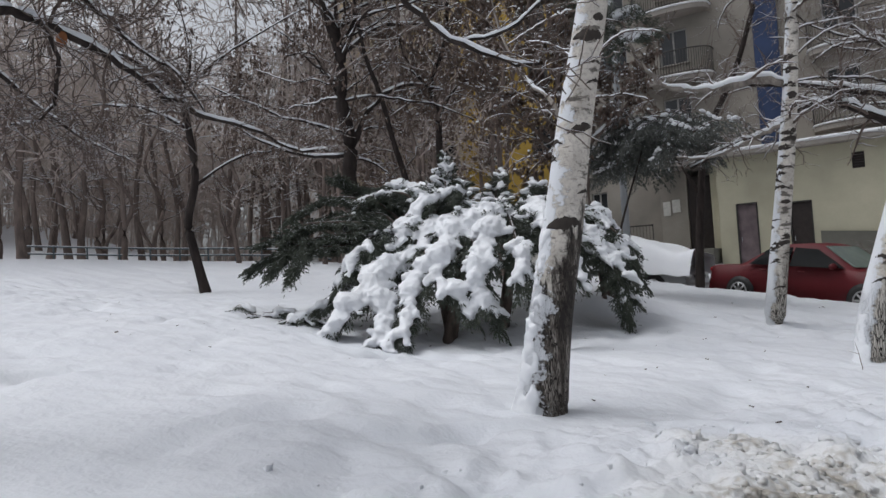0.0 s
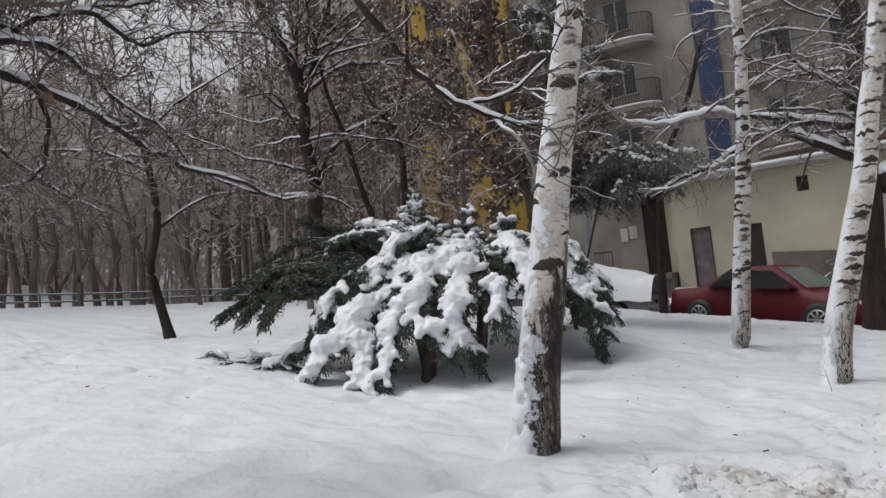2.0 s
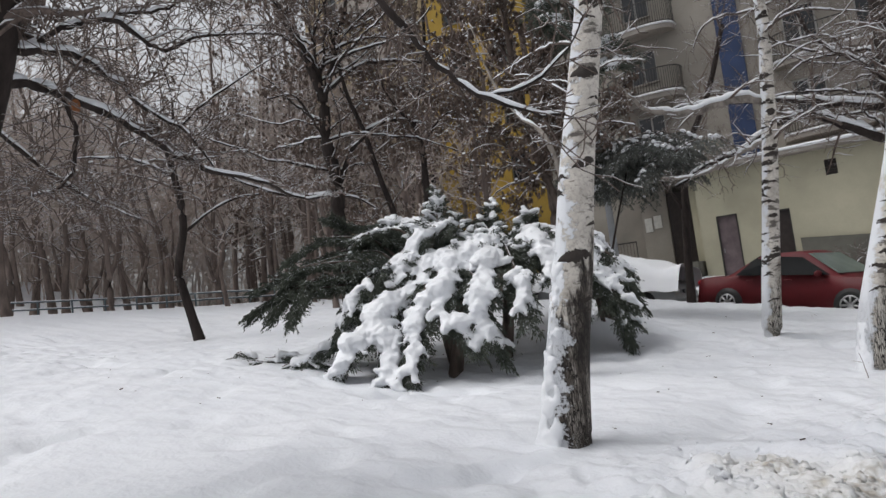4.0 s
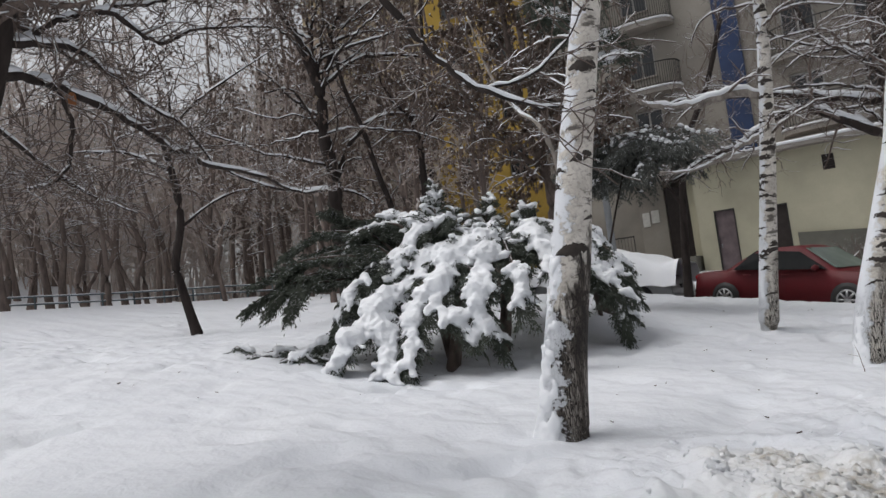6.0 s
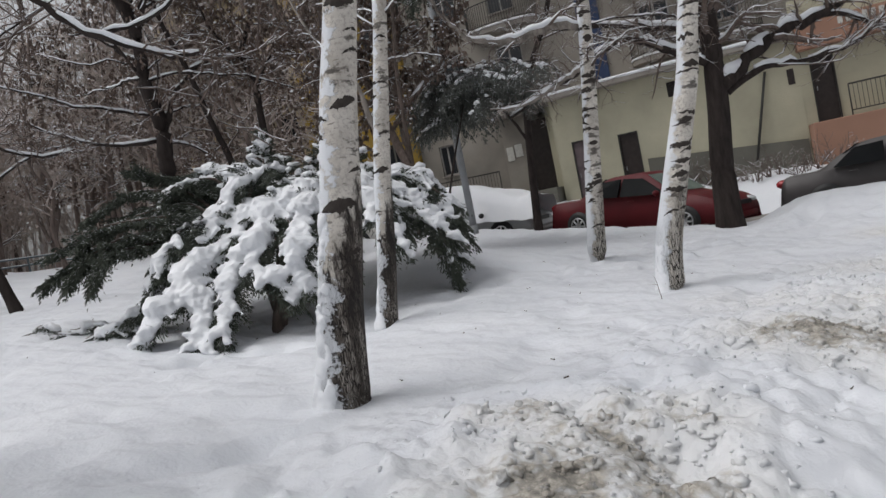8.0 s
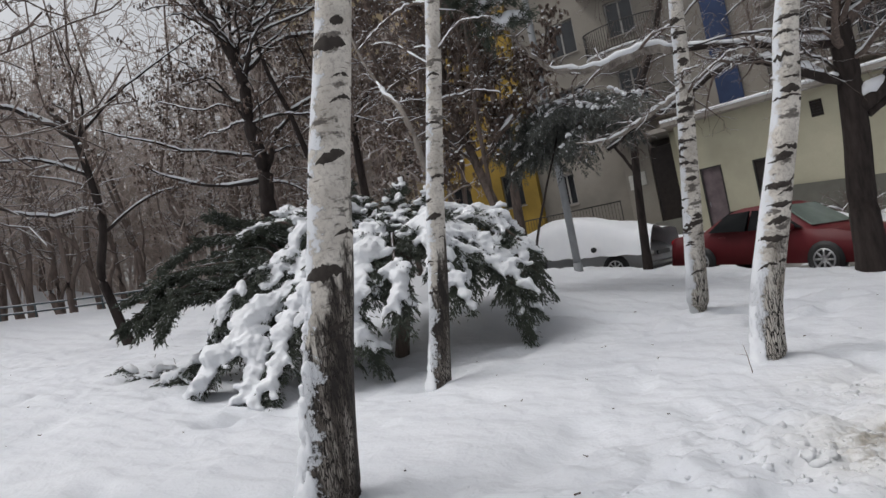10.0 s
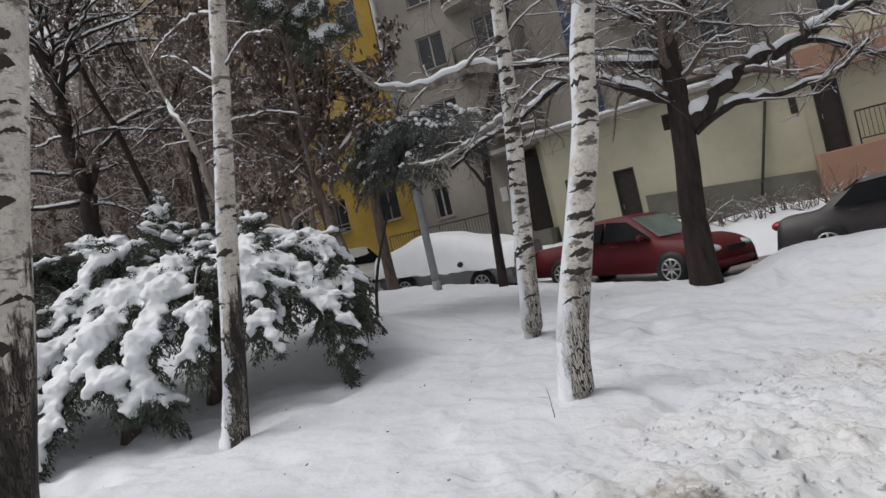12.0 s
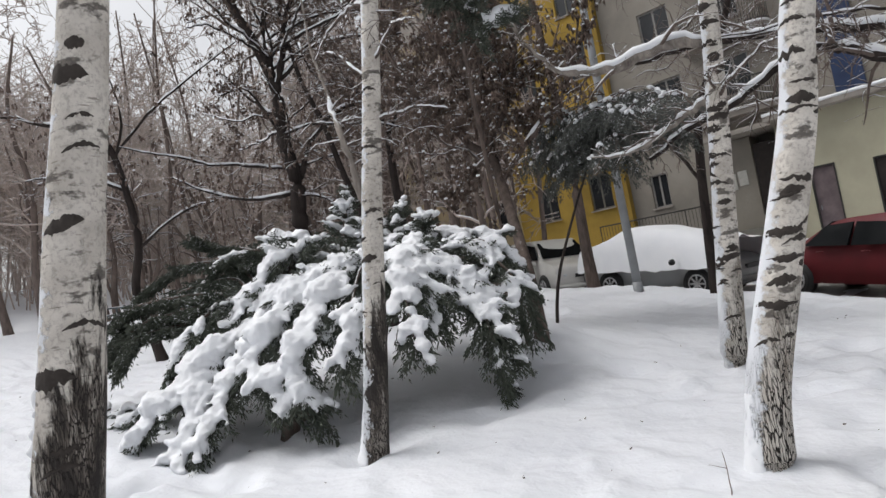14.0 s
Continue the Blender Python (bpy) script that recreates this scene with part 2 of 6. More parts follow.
M_ORANGE = plain("salmon_render", (0.33, 0.19, 0.135), 0.9, vary=0.15, scale=0.8, fine=18)
M_PLINTH = plain("plinth_cement", (0.14, 0.135, 0.115), 0.9, vary=0.25, scale=1.2)
M_SLAB = plain("balcony_concrete", (0.33, 0.30, 0.27), 0.9, vary=0.25, scale=1.2)
M_BLUE = plain("blue_panel", (0.03, 0.05, 0.115), 0.5, vary=0.25, scale=1.5)
M_DOORD = plain("dark_door_paint", (0.035, 0.027, 0.024), 0.5, vary=0.3)
M_DOORP = plain("faded_purple_door", (0.16, 0.125, 0.13), 0.7, vary=0.35, scale=3)
M_IRON = plain("black_iron", (0.05, 0.048, 0.045), 0.6, 0.3, vary=0.3)
M_FENCE = plain("fence_tube_paint", (0.11, 0.14, 0.155), 0.6, 0.2, vary=0.3)
M_POLE = plain("galvanised_pole", (0.30, 0.31, 0.32), 0.55, 0.3, vary=0.2, scale=4)
M_WHITE = plain("white_frame", (0.34, 0.33, 0.31), 0.6, vary=0.3)
M_RED = plain("dusty_red_car_paint", (0.10, 0.010, 0.014), 0.5, 0.0, vary=0.25, scale=1.5, relief=0.02, spec=0.25)
M_GREYCAR = plain("dusty_grey_car_paint", (0.062, 0.056, 0.056), 0.5, 0.1, vary=0.25, scale=1.5, relief=0.02, spec=0.5)
M_SILVER = plain("silver_car_paint", (0.24, 0.245, 0.25), 0.4, 0.4, vary=0.15, scale=1.5, relief=0.02, spec=0.5)
M_WHITECAR = plain("white_car_paint", (0.58, 0.57, 0.54), 0.4, 0.0, vary=0.15, scale=1.5, relief=0.02, spec=0.5)
M_TYRE = plain("tyre_rubber", (0.022, 0.022, 0.022), 0.85)
M_RIM = plain("alloy_rim", (0.45, 0.45, 0.46), 0.35, 0.8, vary=0.15)
M_PLASTIC = plain("black_plastic", (0.02, 0.02, 0.021), 0.5)
M_LAMPG = plain("headlight_lens", (0.55, 0.57, 0.58), 0.15, 0.0, vary=0.2, spec=0.6)
M_LAMPR = plain("tail_light_lens", (0.25, 0.015, 0.02), 0.2, 0.0, vary=0.2, spec=0.6)
M_WALLB = plain("brown_render", (0.46, 0.375, 0.24), 0.9, vary=0.3, scale=0.5, fine=14)
M_ROAD = plain("slushy_road", (0.22, 0.20, 0.19), 0.55, vary=0.4, scale=1.3, fine=9, relief=0.5)
M_LEAF = plain("dry_leaf_brown", (0.30, 0.12, 0.05), 0.8, vary=0.3, scale=30)
M_PAPER = plain("notice_paper", (0.55, 0.54, 0.50), 0.9, vary=0.2, scale=8)


def glass_material(name, colour, spec=0.5):
    m, nt, b = mat(name, 0.1, 0.0, spec)
    n = noise_tex(nt, 2.0, 3)
    nt.links.new(ramp(nt, n, [(0.3, tuple(c * 0.7 for c in colour)), (0.7, colour)]), b.inputs["Base Color"])
    return m


M_GLASS = glass_material("dark_window_glass", (0.03, 0.032, 0.036))
M_CARGLASS = glass_material("tinted_car_glass", (0.008, 0.009, 0.01), 0.05)
M_SCREEN = glass_material("pale_windscreen", (0.16, 0.20, 0.18))


# ---- mesh helpers ----
class Geo:
    """Collects vertices and faces for one mesh."""

    def __init__(self):
        self.v, self.f = [], []

    def tube(self, pts, radii, sides=6, cap=True, squash=1.0):
        n0 = len(self.v)
        count = len(pts)
        for i, p in enumerate(pts):
            a, b = pts[max(0, i - 1)], pts[min(count - 1, i + 1)]
            d = (Vector(b) - Vector(a))
            d = d.normalized() if d.length > 1e-9 else Vector((0, 0, 1))
            u = d.cross(Vector((0, 0, 1)))
            u = u.normalized() if u.length > 0.05 else Vector((1, 0, 0))
            w = u.cross(d)
            for k in range(sides):
                t = 2 * math.pi * k / sides
                q = Vector(p) + radii[i] * (math.cos(t) * u + squash * math.sin(t) * w)
                self.v.append((q.x, q.y, q.z))
        for i in range(count - 1):
            for k in range(sides):
                a, b = n0 + i * sides + k, n0 + i * sides + (k + 1) % sides
                self.f.append((a, b, b + sides, a + sides))
        if cap:
            self.f.append(tuple(n0 + k for k in reversed(range(sides))))
            self.f.append(tuple(n0 + (count - 1) * sides + k for k in range(sides)))

    def blade(self, p, d, side, length, width):
        """A thin three-sided leaf or needle spray."""
        n = len(self.v)
        q, way, s = Vector(p), Vector(d), Vector(side) * width
        up = way.cross(Vector(side)).normalized() * width * 0.8
        mid = q + way * (length * 0.3)
        self.v += [tuple(mid + s), tuple(mid - s), tuple(q + up), tuple(q + way * length)]
        self.f += [(n, n + 3, n + 2), (n + 1, n + 2, n + 3), (n, n + 1, n + 3)]

    def box(self, lo, hi):
        n = len(self.v)
        (a, b, c), (d, e, g) = lo, hi
        self.v += [(a, b, c), (d, b, c), (d, e, c), (a, e, c), (a, b, g), (d, b, g), (d, e, g), (a, e, g)]
        self.f += [tuple(n + i for i in q) for q in ((3, 2, 1, 0), (4, 5, 6, 7), (0, 1, 5, 4), (1, 2, 6, 5), (2, 3, 7, 6), (3, 0, 4, 7))]

    def blob(self, c, r, seg=8, rings=5, lump=0.25, seed=0.0):
        """A lumpy closed ellipsoid."""
        n = len(self.v)
        c = Vector(c)
        rows = []
        for i in range(1, rings):
            th = math.pi * i / rings
            row = []
            for k in range(seg):
                ph = 2 * math.pi * k / seg
                d = Vector((math.sin(th) * math.cos(ph), math.sin(th) * math.sin(ph), math.cos(th)))
                s = 1 + lump * noise.noise(d * 1.7 + c * 3.1 + Vector((seed, 0, 0)))
                row.append(len(self.v))
                self.v.append((c.x + d.x * r[0] * s, c.y + d.y * r[1] * s, c.z + d.z * r[2] * s))
            rows.append(row)
        top, bot = len(self.v), len(self.v) + 1
        self.v += [(c.x, c.y, c.z + r[2]), (c.x, c.y, c.z - r[2])]
        for k in range(seg):
            j = (k + 1) % seg
            self.f.append((top, rows[0][k], rows[0][j]))
            self.f.append((bot, rows[-1][j], rows[-1][k]))
            for i in range(len(rows) - 1):
                self.f.append((rows[i][k], rows[i + 1][k], rows[i + 1][j], rows[i][j]))

    def mesh(self, name, material, smooth=True):
        me = bpy.data.meshes.new(name)
        me.from_pydata(self.v, [], self.f)
        me.materials.append(material)
        if smooth:
            me.polygons.foreach_set("use_smooth", [True] * len(me.polygons))
        me.update()
        return me


def thing(name, at=(0, 0, 0), rz=0.0, label="", category="", group="", kind=""):
    ob = new(name)
    ob.empty_display_size = 0.2
    ob.matrix_basis = pose(*at, 0, 0, rz)
    return tagged(ob, label, category, group, kind)


def part(name, geo, material, parent, label="", smooth=True):
    ob = new(name, geo.mesh(name, material, smooth) if isinstance(geo, Geo) else geo)
    ob.parent = parent
    if label:
        ob["label"] = label
    return ob


def solid(name, geo, material, label="", category="", kind="", smooth=False):
    return tagged(new(name, geo.mesh(name, material, smooth)), label, category, "", kind)


def bevelled(ob, width=0.02, segments=2):
    mod = ob.modifiers.new("bevel", "BEVEL")
    mod.width, mod.segments, mod.limit_method, mod.angle_limit = width, segments, "ANGLE", radians(35)
    return ob


def smoothed(pts, steps=4):
    """A Catmull-Rom line through the points."""
    p = [Vector(q) for q in pts]
    p = [p[0] * 2 - p[1]] + p + [p[-1] * 2 - p[-2]]
    out = []
    for i in range(1, len(p) - 2):
        for s in range(steps):
            t = s / steps
            out.append(0.5 * ((2 * p[i]) + (p[i + 1] - p[i - 1]) * t + (2 * p[i - 1] - 5 * p[i] + 4 * p[i + 1] - p[i + 2]) * t * t
                              + (3 * p[i] - p[i - 1] - 3 * p[i + 1] + p[i + 2]) * t ** 3))
    return out + [p[-2]]


# ---- ground ----
def smooth01(a, b, x):
    t = min(1, max(0, (x - a) / (b - a)))
    return t * t * (3 - 2 * t)


def bulge(x, y, cx, cy, r):
    return math.exp(-((x - cx) ** 2 + (y - cy) ** 2) / (r * r))


def road_z(x):
    return -0.34 - 0.097 * max(-16.0, min(3.0, x)) - 0.004 * max(0.0, min(11.0, x) - 3.0)


def path_side(x, y):
    return (x - 1.7) * 0.86 - (y - 2.6) * 0.51


def bank_edge(x):
    return 13.75 - 0.36 * max(-9.0, min(5.5, x)) + 1.1 * smooth01(3.2, 4.6, x)


def ground_z(x, y, fine=True):
    xs = max(-15.0, min(9.0, x))
    z = -0.1 * (xs - 1.2) + 0.012 * (min(16, max(-6, y)) - 4)
    z += -0.09 * bulge(x, y, -0.6, 5.0, 1.6) - 0.14 * bulge(x, y, -7.6, 7, 2.2) + 0.1 * bulge(x, y, -1.6, 13.2, 2.0) - 0.1 * bulge(x, y, -1.5, 5.0, 1.2)
    z += -0.035 * bulge(x, y, 0.9, 2.95, 0.7) + 0.3 * bulge(x, y, -1.3, 8.6, 1.35) - 0.04 * bulge(x, y, 1.5, 8.2, 0.9)
    z += 0.32 * bulge(x, y, -17.5, 7.0, 4.5)
    z += 3.4 * smooth01(16.5, 38, -x)
    # bank down to the road
    z += 0.2 * bulge(x, y, 5.9, 11.2, 1.5) + 0.33 * math.exp(-((y - 11.8) / 1.3) ** 2) * smooth01(3.2, 4.4, x)
    lip = bank_edge(x)
    low = road_z(x)
    z += (low - z) * smooth01(lip - 0.9, lip + 1.2, y)
    # far side of the road, up to the houses
    far = low + 0.75 + 0.02 * (y - 20)
    z += (far - z) * smooth01(20.2, 21.4, y)
    z += 0.5 * bulge(x, y, 1.8, 22.6, 0.9) + 0.12 * bulge(x, y, 4.3, 23.4, 1.4) + 0.25 * bulge(x, y, -5.6, 21.5, 1.6) + 0.15 * math.exp(-((y - 23.6) / 0.9) ** 2) * smooth01(2.4, 3.6, x)
    # cleared path along the lawn
    d = path_side(x, y)
    z += 0.06 * math.exp(-((d - 0.35) / 0.5) ** 2) * smooth01(-4, 0, 10 - y)
    z += -0.5 * smooth01(0.9, 2.2, d) * smooth01(0, 3, 12.5 - y)
    if fine:
        v = Vector((x, y, 0))
        z += 0.04 * noise.noise(v * 0.9) + 0.022 * noise.noise(v * 2.3)
        # softly trodden lawn with shallow hollows
        soft = 0.45 + 0.55 * smooth01(-0.25, 0.4, noise.noise(v * 0.55 + Vector((5, 5, 0))))
        z += soft * (0.042 * noise.noise(v * 4.2 + Vector((2, 7, 0))) + 0.018 * noise.noise(v * 9.0) - 0.24 * max(0, noise.noise(v * 2.1 + Vector((9, 4, 0))) - 0.2))
        # rounded clods pushed up beside the path
        near = smooth01(-1.1, 0.25, d + 0.5 * noise.noise(v * 0.8 + Vector((1, 8, 0)))) * smooth01(0, 2, 13 - y)
        if near > 0.01:
            w = v + Vector((noise.noise(v * 6.0), noise.noise(v * 6.0 + Vector((7, 3, 1))), 0)) * 0.06
            for scale, tall in ((5.0, 0.06), (11.0, 0.042), (22.0, 0.022)):
                dist, cell = noise.voronoi(w * scale + Vector((0, 0, 0.5)))
                rise = 0.55 + 0.75 * noise.noise(cell[0] * 1.7)
                z += near * tall * rise * (max(0.0, 1 - (dist[0] / 0.7) ** 2) - 0.35)
    return z


def axis_steps(lo, fine_lo, fine_hi, hi, step, near_lo, near_hi):
    """Grid lines: fine over the lawn, twice as fine beside the path, ever wider towards the horizon."""
    out = list(np.arange(fine_lo, near_lo, step)) + list(np.arange(near_lo, near_hi, step / 2.6)) + list(np.arange(near_hi, fine_hi, step))
    s, x = step, fine_hi
    while x < hi:
        out.append(x)
        s *= 1.25
        x += s
    s, x = step, fine_lo
    left = []
    while x > lo:
        s *= 1.25
        x -= s
        left.append(x)
    return left[::-1] + out


def build_ground():
    xs, ys = axis_steps(-900, -9.0, 8.9, 900, 0.066, 1.0, 4.6), axis_steps(-900, -2.9, 15.0, 1500, 0.066, 1.6, 6.2)
    g = Geo()
    g.v = [(x, y, ground_z(x, y, -12 < x < 9 and -3 < y < 18)) for y in ys for x in xs]
    w = len(xs)
    g.f = [(j * w + i, j * w + i + 1, (j + 1) * w + i + 1, (j + 1) * w + i) for j in range(len(ys) - 1) for i in range(w - 1)]
    solid("ground", g, M_GROUND, "snow-covered lawn with sandy trodden snow along a cleared path", "ground", "structure", True)


build_ground()


def build_road():
    g = Geo()
    xs = np.linspace(-40, 40, 161)
    n = 9
    for x in xs:
        lip = bank_edge(x) + 1.15
        for k in range(n):
            y = lip + (20.3 - lip) * k / (n - 1)
            g.v.append((x, y, road_z(x) + 0.012 + 0.02 * noise.noise(Vector((x, y, 5)))))
    for i in range(len(xs) - 1):
        for k in range(n - 1):
            a = i * n + k
            g.f.append((a, a + n, a + n + 1, a + 1))
    solid("road", g, M_ROAD, "wet slushy yard road between the snow banks", "road", "structure", True)


build_road()


# ---- trees ----
def limb_line(rng, start, way, length, bend, droop, steps):
    p, d = Vector(start), Vector(way).normalized()
    out = [p.copy()]
    for _ in range(steps):
        d = (d + Vector((rng.gauss(0, bend), rng.gauss(0, bend), rng.gauss(0, bend) - droop))).normalized()
        p = p + d * (length / steps)
        out.append(p.copy())
    return out


def sprout(rng, line, r0, r1, count, levels, twigs, snow, reach, droop=0.02, first=0.2, pods=None, up=0.25, least=0.0025):
    """Side branches along a line, and theirs, down to twigs; snow lies along the flatter ones."""
    n = len(line)
    for _ in range(count):
        u = first + (1 - first) * rng.random() ** 0.8
        i = min(n - 2, int(u * (n - 1)))
        fr = u * (n - 1) - i
        p = line[i].lerp(line[i + 1], fr)
        d = (line[i + 1] - line[i]).normalized()
        side = Vector((rng.gauss(0, 1), rng.gauss(0, 1), rng.gauss(up, 0.6)))
        way = (d * 0.55 + side.normalized() * 0.9).normalized()
        length = reach * (0.45 + 0.75 * rng.random()) * (1.15 - 0.6 * u)
        r = max(least * 1.4, (r0 + (r1 - r0) * u) * (0.35 + 0.25 * rng.random()))
        steps = 5 if levels > 1 else 3
        sub = limb_line(rng, p, way, length, 0.27, droop, steps)
        radii = [max(least, r * (1 - 0.75 * k / steps)) for k in range(steps + 1)]
        twigs.tube(sub, radii, 5 if r > 0.02 else 3, False)
        if snow is not None and r > 0.006:
            lay_snow(rng, snow, sub, radii, 0.9)
        if levels > 1:
            sprout(rng, sub, r, r * 0.3, max(2, int(count * 0.55)), levels - 1, twigs, snow, length * 0.55, droop, 0.15, pods, up, least)
        elif pods is not None:
            for q in (sub[-1], sub[-2]):
                if snow is not None and rng.random() < 0.12:
                    r_ = 0.012 + 0.018 * rng.random()
                    snow.blob(q, (r_, r_, r_ * 0.6), 5, 4, 0.3)
                for _ in range(4):
                    a = rng.random() * 6.28
                    pods.blade(q, Vector((rng.gauss(0, 0.3), rng.gauss(0, 0.3), -1)).normalized(), (math.cos(a), math.sin(a), 0), 0.05 + 0.06 * rng.random(), 0.014)


def lay_snow(rng, snow, line, radii, load=1.0):
    """A ridge of snow on top of a branch, broken here and there."""
    run, rr = [], []

    def close():
        if len(run) > 1:
            rr[0] *= 0.5
            rr[-1] *= 0.5
            snow.tube(run, rr, 6 if max(rr) > 0.012 else 4, True, 0.85)

    for i in range(len(line) - 1):
        d = (line[i + 1] - line[i]).normalized()
        flat = 1 - abs(d.z)
        if flat > 0.28 and rng.random() < 0.86 * load:
            for k in (0, 1):
                r = radii[i + k]
                s = r * 0.72 * (0.75 + 0.5 * rng.random()) * min(1, 0.5 + flat) + 0.003
                q = line[i + k] + Vector((0, 0, r * 0.62 + s * 0.35))
                if k == 0 and run:
                    continue
                run.append(q)
                rr.append(s)
        else:
            close()
            run, rr = [], []
    close()


def bare_tree(name, pts, r0, r1, limbs, seed, label, bark=None, twig=None, levels=3, count=9, reach=1.6, pods=False, crown_from=0.35, group="", snow_load=True, sides=12, droop=0.02, extra=None, least=0.0025, thin=1.0, flare=0.28):
    """Trunk through the points; limbs given as (points, radius) or grown at random."""
    rng = random.Random(seed)
    bark, twig = bark or M_BARK, twig or M_TWIG
    line = smoothed(pts, 5)
    base = line[0].copy()
    tree = thing(name, base, 0, label, "tree", group)
    line = [p - base for p in line]
    n = len(line)
    radii = [r0 + (r1 - r0) * i / (n - 1) + r0 * flare * math.exp(-i * 0.9) for i in range(n)]
    g = Geo()
    low = [line[0] - Vector((0, 0, 0.35))] + line
    g.tube(low, [radii[0] * 1.1] + radii, sides)
    part("trunk", g, bark, tree)
    twigs, snow, pod = Geo(), (Geo() if snow_load else None), (Geo() if pods else None)
    for lp, lr, *few in limbs:
        ll = [p - base for p in smoothed(lp, 4)]
        ll = [p + Vector((rng.gauss(0, 1), rng.gauss(0, 1), rng.gauss(0, 1))) * (lr * 0.28) for p in ll]
        m = len(ll)
        rr = [lr * (1 - 0.68 * i / (m - 1)) * (1 + 0.12 * rng.gauss(0, 1)) for i in range(m)]
        lg = Geo()
        lg.tube(ll, rr, 8)
        part("limb", lg, (M_BARK if lr < 0.028 else M_LIMB) if bark in (M_BIRCH, M_BIRCHW) else bark, tree)
        if snow is not None:
            lay_snow(rng, snow, ll, [r * 1.45 for r in rr], 1.08)
        sprout(rng, ll, lr, lr * 0.3, few[0] if few else count, max(1, levels - 1), twigs, snow, reach * 0.55, droop, 0.15, pod, 0.25, least)
    if crown_from < 1:
        sprout(rng, line, r0 * 0.8 * thin, r1 * thin, count, levels, twigs, snow, reach, droop, crown_from, pod, 0.25, least)
    if extra:
        extra(tree, base, line, radii)
    if twigs.v:
        part("crown", twigs, twig, tree, "thin bare twigs")["kind"] = "stuff"
    if snow is not None and snow.v:
        part("snow_cap", snow, M_SNOW, tree, "snow lying along the branches")["kind"] = "stuff"
    if pod is not None and pod.v:
        part("seed_foliage", pod, M_POD, tree, "dry brown hanging seed bunches")["kind"] = "stuff"
    return tree


def ground_at(x, y, dz=0.0):
    return Vector((x, y, ground_z(x, y) + dz))


def scars(heights, seed, spots, bold):
    """Dark marks on the bark: eye-shaped scars, drooping brows, dashes and spots."""

    def add(tree, base, line, radii):
        rng = random.Random(seed)
        marks = [(h, ang, s, "eye" if s > 0.048 else "brow") for h, ang, s in heights]
        for _ in range(spots):
            kind = rng.choice(("dash", "blotch", "spot", "brow", "blotch"))
            marks.append((0.7 + 3.4 * rng.random(), -3.2 + 3.6 * rng.random(), bold * (0.015 + 0.03 * rng.random() ** 1.3), kind))
        for h, ang, s, kind in marks:
            k = next((i for i in range(len(line) - 1) if line[i + 1].z >= h), None)
            if k is None:
                continue
            f = (h - line[k].z) / max(1e-6, line[k + 1].z - line[k].z)
            c, r = line[k].lerp(line[k + 1], f), radii[k] + (radii[k + 1] - radii[k]) * f
            lean = (line[k + 1] - line[k]) / max(1e-6, line[k + 1].z - line[k].z)
            g = Geo()
            cols, skew, o = 25, rng.gauss(0, 0.12), rng.random() * 50
            wide = s * {"eye": 1.35, "brow": 1.7, "dash": 2.2, "spot": 0.8, "blotch": 1.5}[kind] * (0.85 + 0.4 * rng.random()) / r
            for m in range(cols):
                t = 2 * m / (cols - 1) - 1
                e = Vector((math.cos(ang + t * wide), math.sin(ang + t * wide), 0))
                u = 1 - t * t
                j1, j2 = [noise.noise(Vector((t * 3.2, o, q))) + 0.7 * noise.noise(Vector((t * 8.5, o, q))) for q in (0, 7)]
                if kind == "eye":
                    top, bot = 0.62 * u ** 0.8 - 0.25 * max(0, abs(t) - 0.7), -0.5 * u - 0.3 * max(0, abs(t) - 0.7)
                elif kind == "brow":
                    top = 0.5 - 0.8 * t * t
                    bot = top - (0.5 * u + 0.05)
                elif kind == "dash":
                    top, bot = 0.2 * u, -0.26 * u
                elif kind == "blotch":
                    top, bot = 0.42 * u ** 0.7 + 0.4 * j2 * u, -0.36 * u ** 0.7 + 0.45 * j1 * u
                else:
                    top, bot = 0.6 * u ** 0.5, -0.6 * u ** 0.5
                top, bot = s * (top + skew * t + 0.3 * j1 * u), s * (bot + skew * t + 0.4 * j2 * u) - 0.002
                top = max(top, bot + 0.003)
                for z, q in ((top, -0.003), (top - 0.12 * (top - bot), 0.003), (bot + 0.12 * (top - bot), 0.003), (bot, -0.003)):
                    p = c + lean * z + e * (r + q)
                    g.v.append((p.x, p.y, p.z))
            for m in range(cols - 1):
                for z in range(3):
                    a = m * 4 + z
                    g.f.append((a, a + 1, a + 5, a + 4))
            part("scar", g, M_KNOT, tree)

    return add


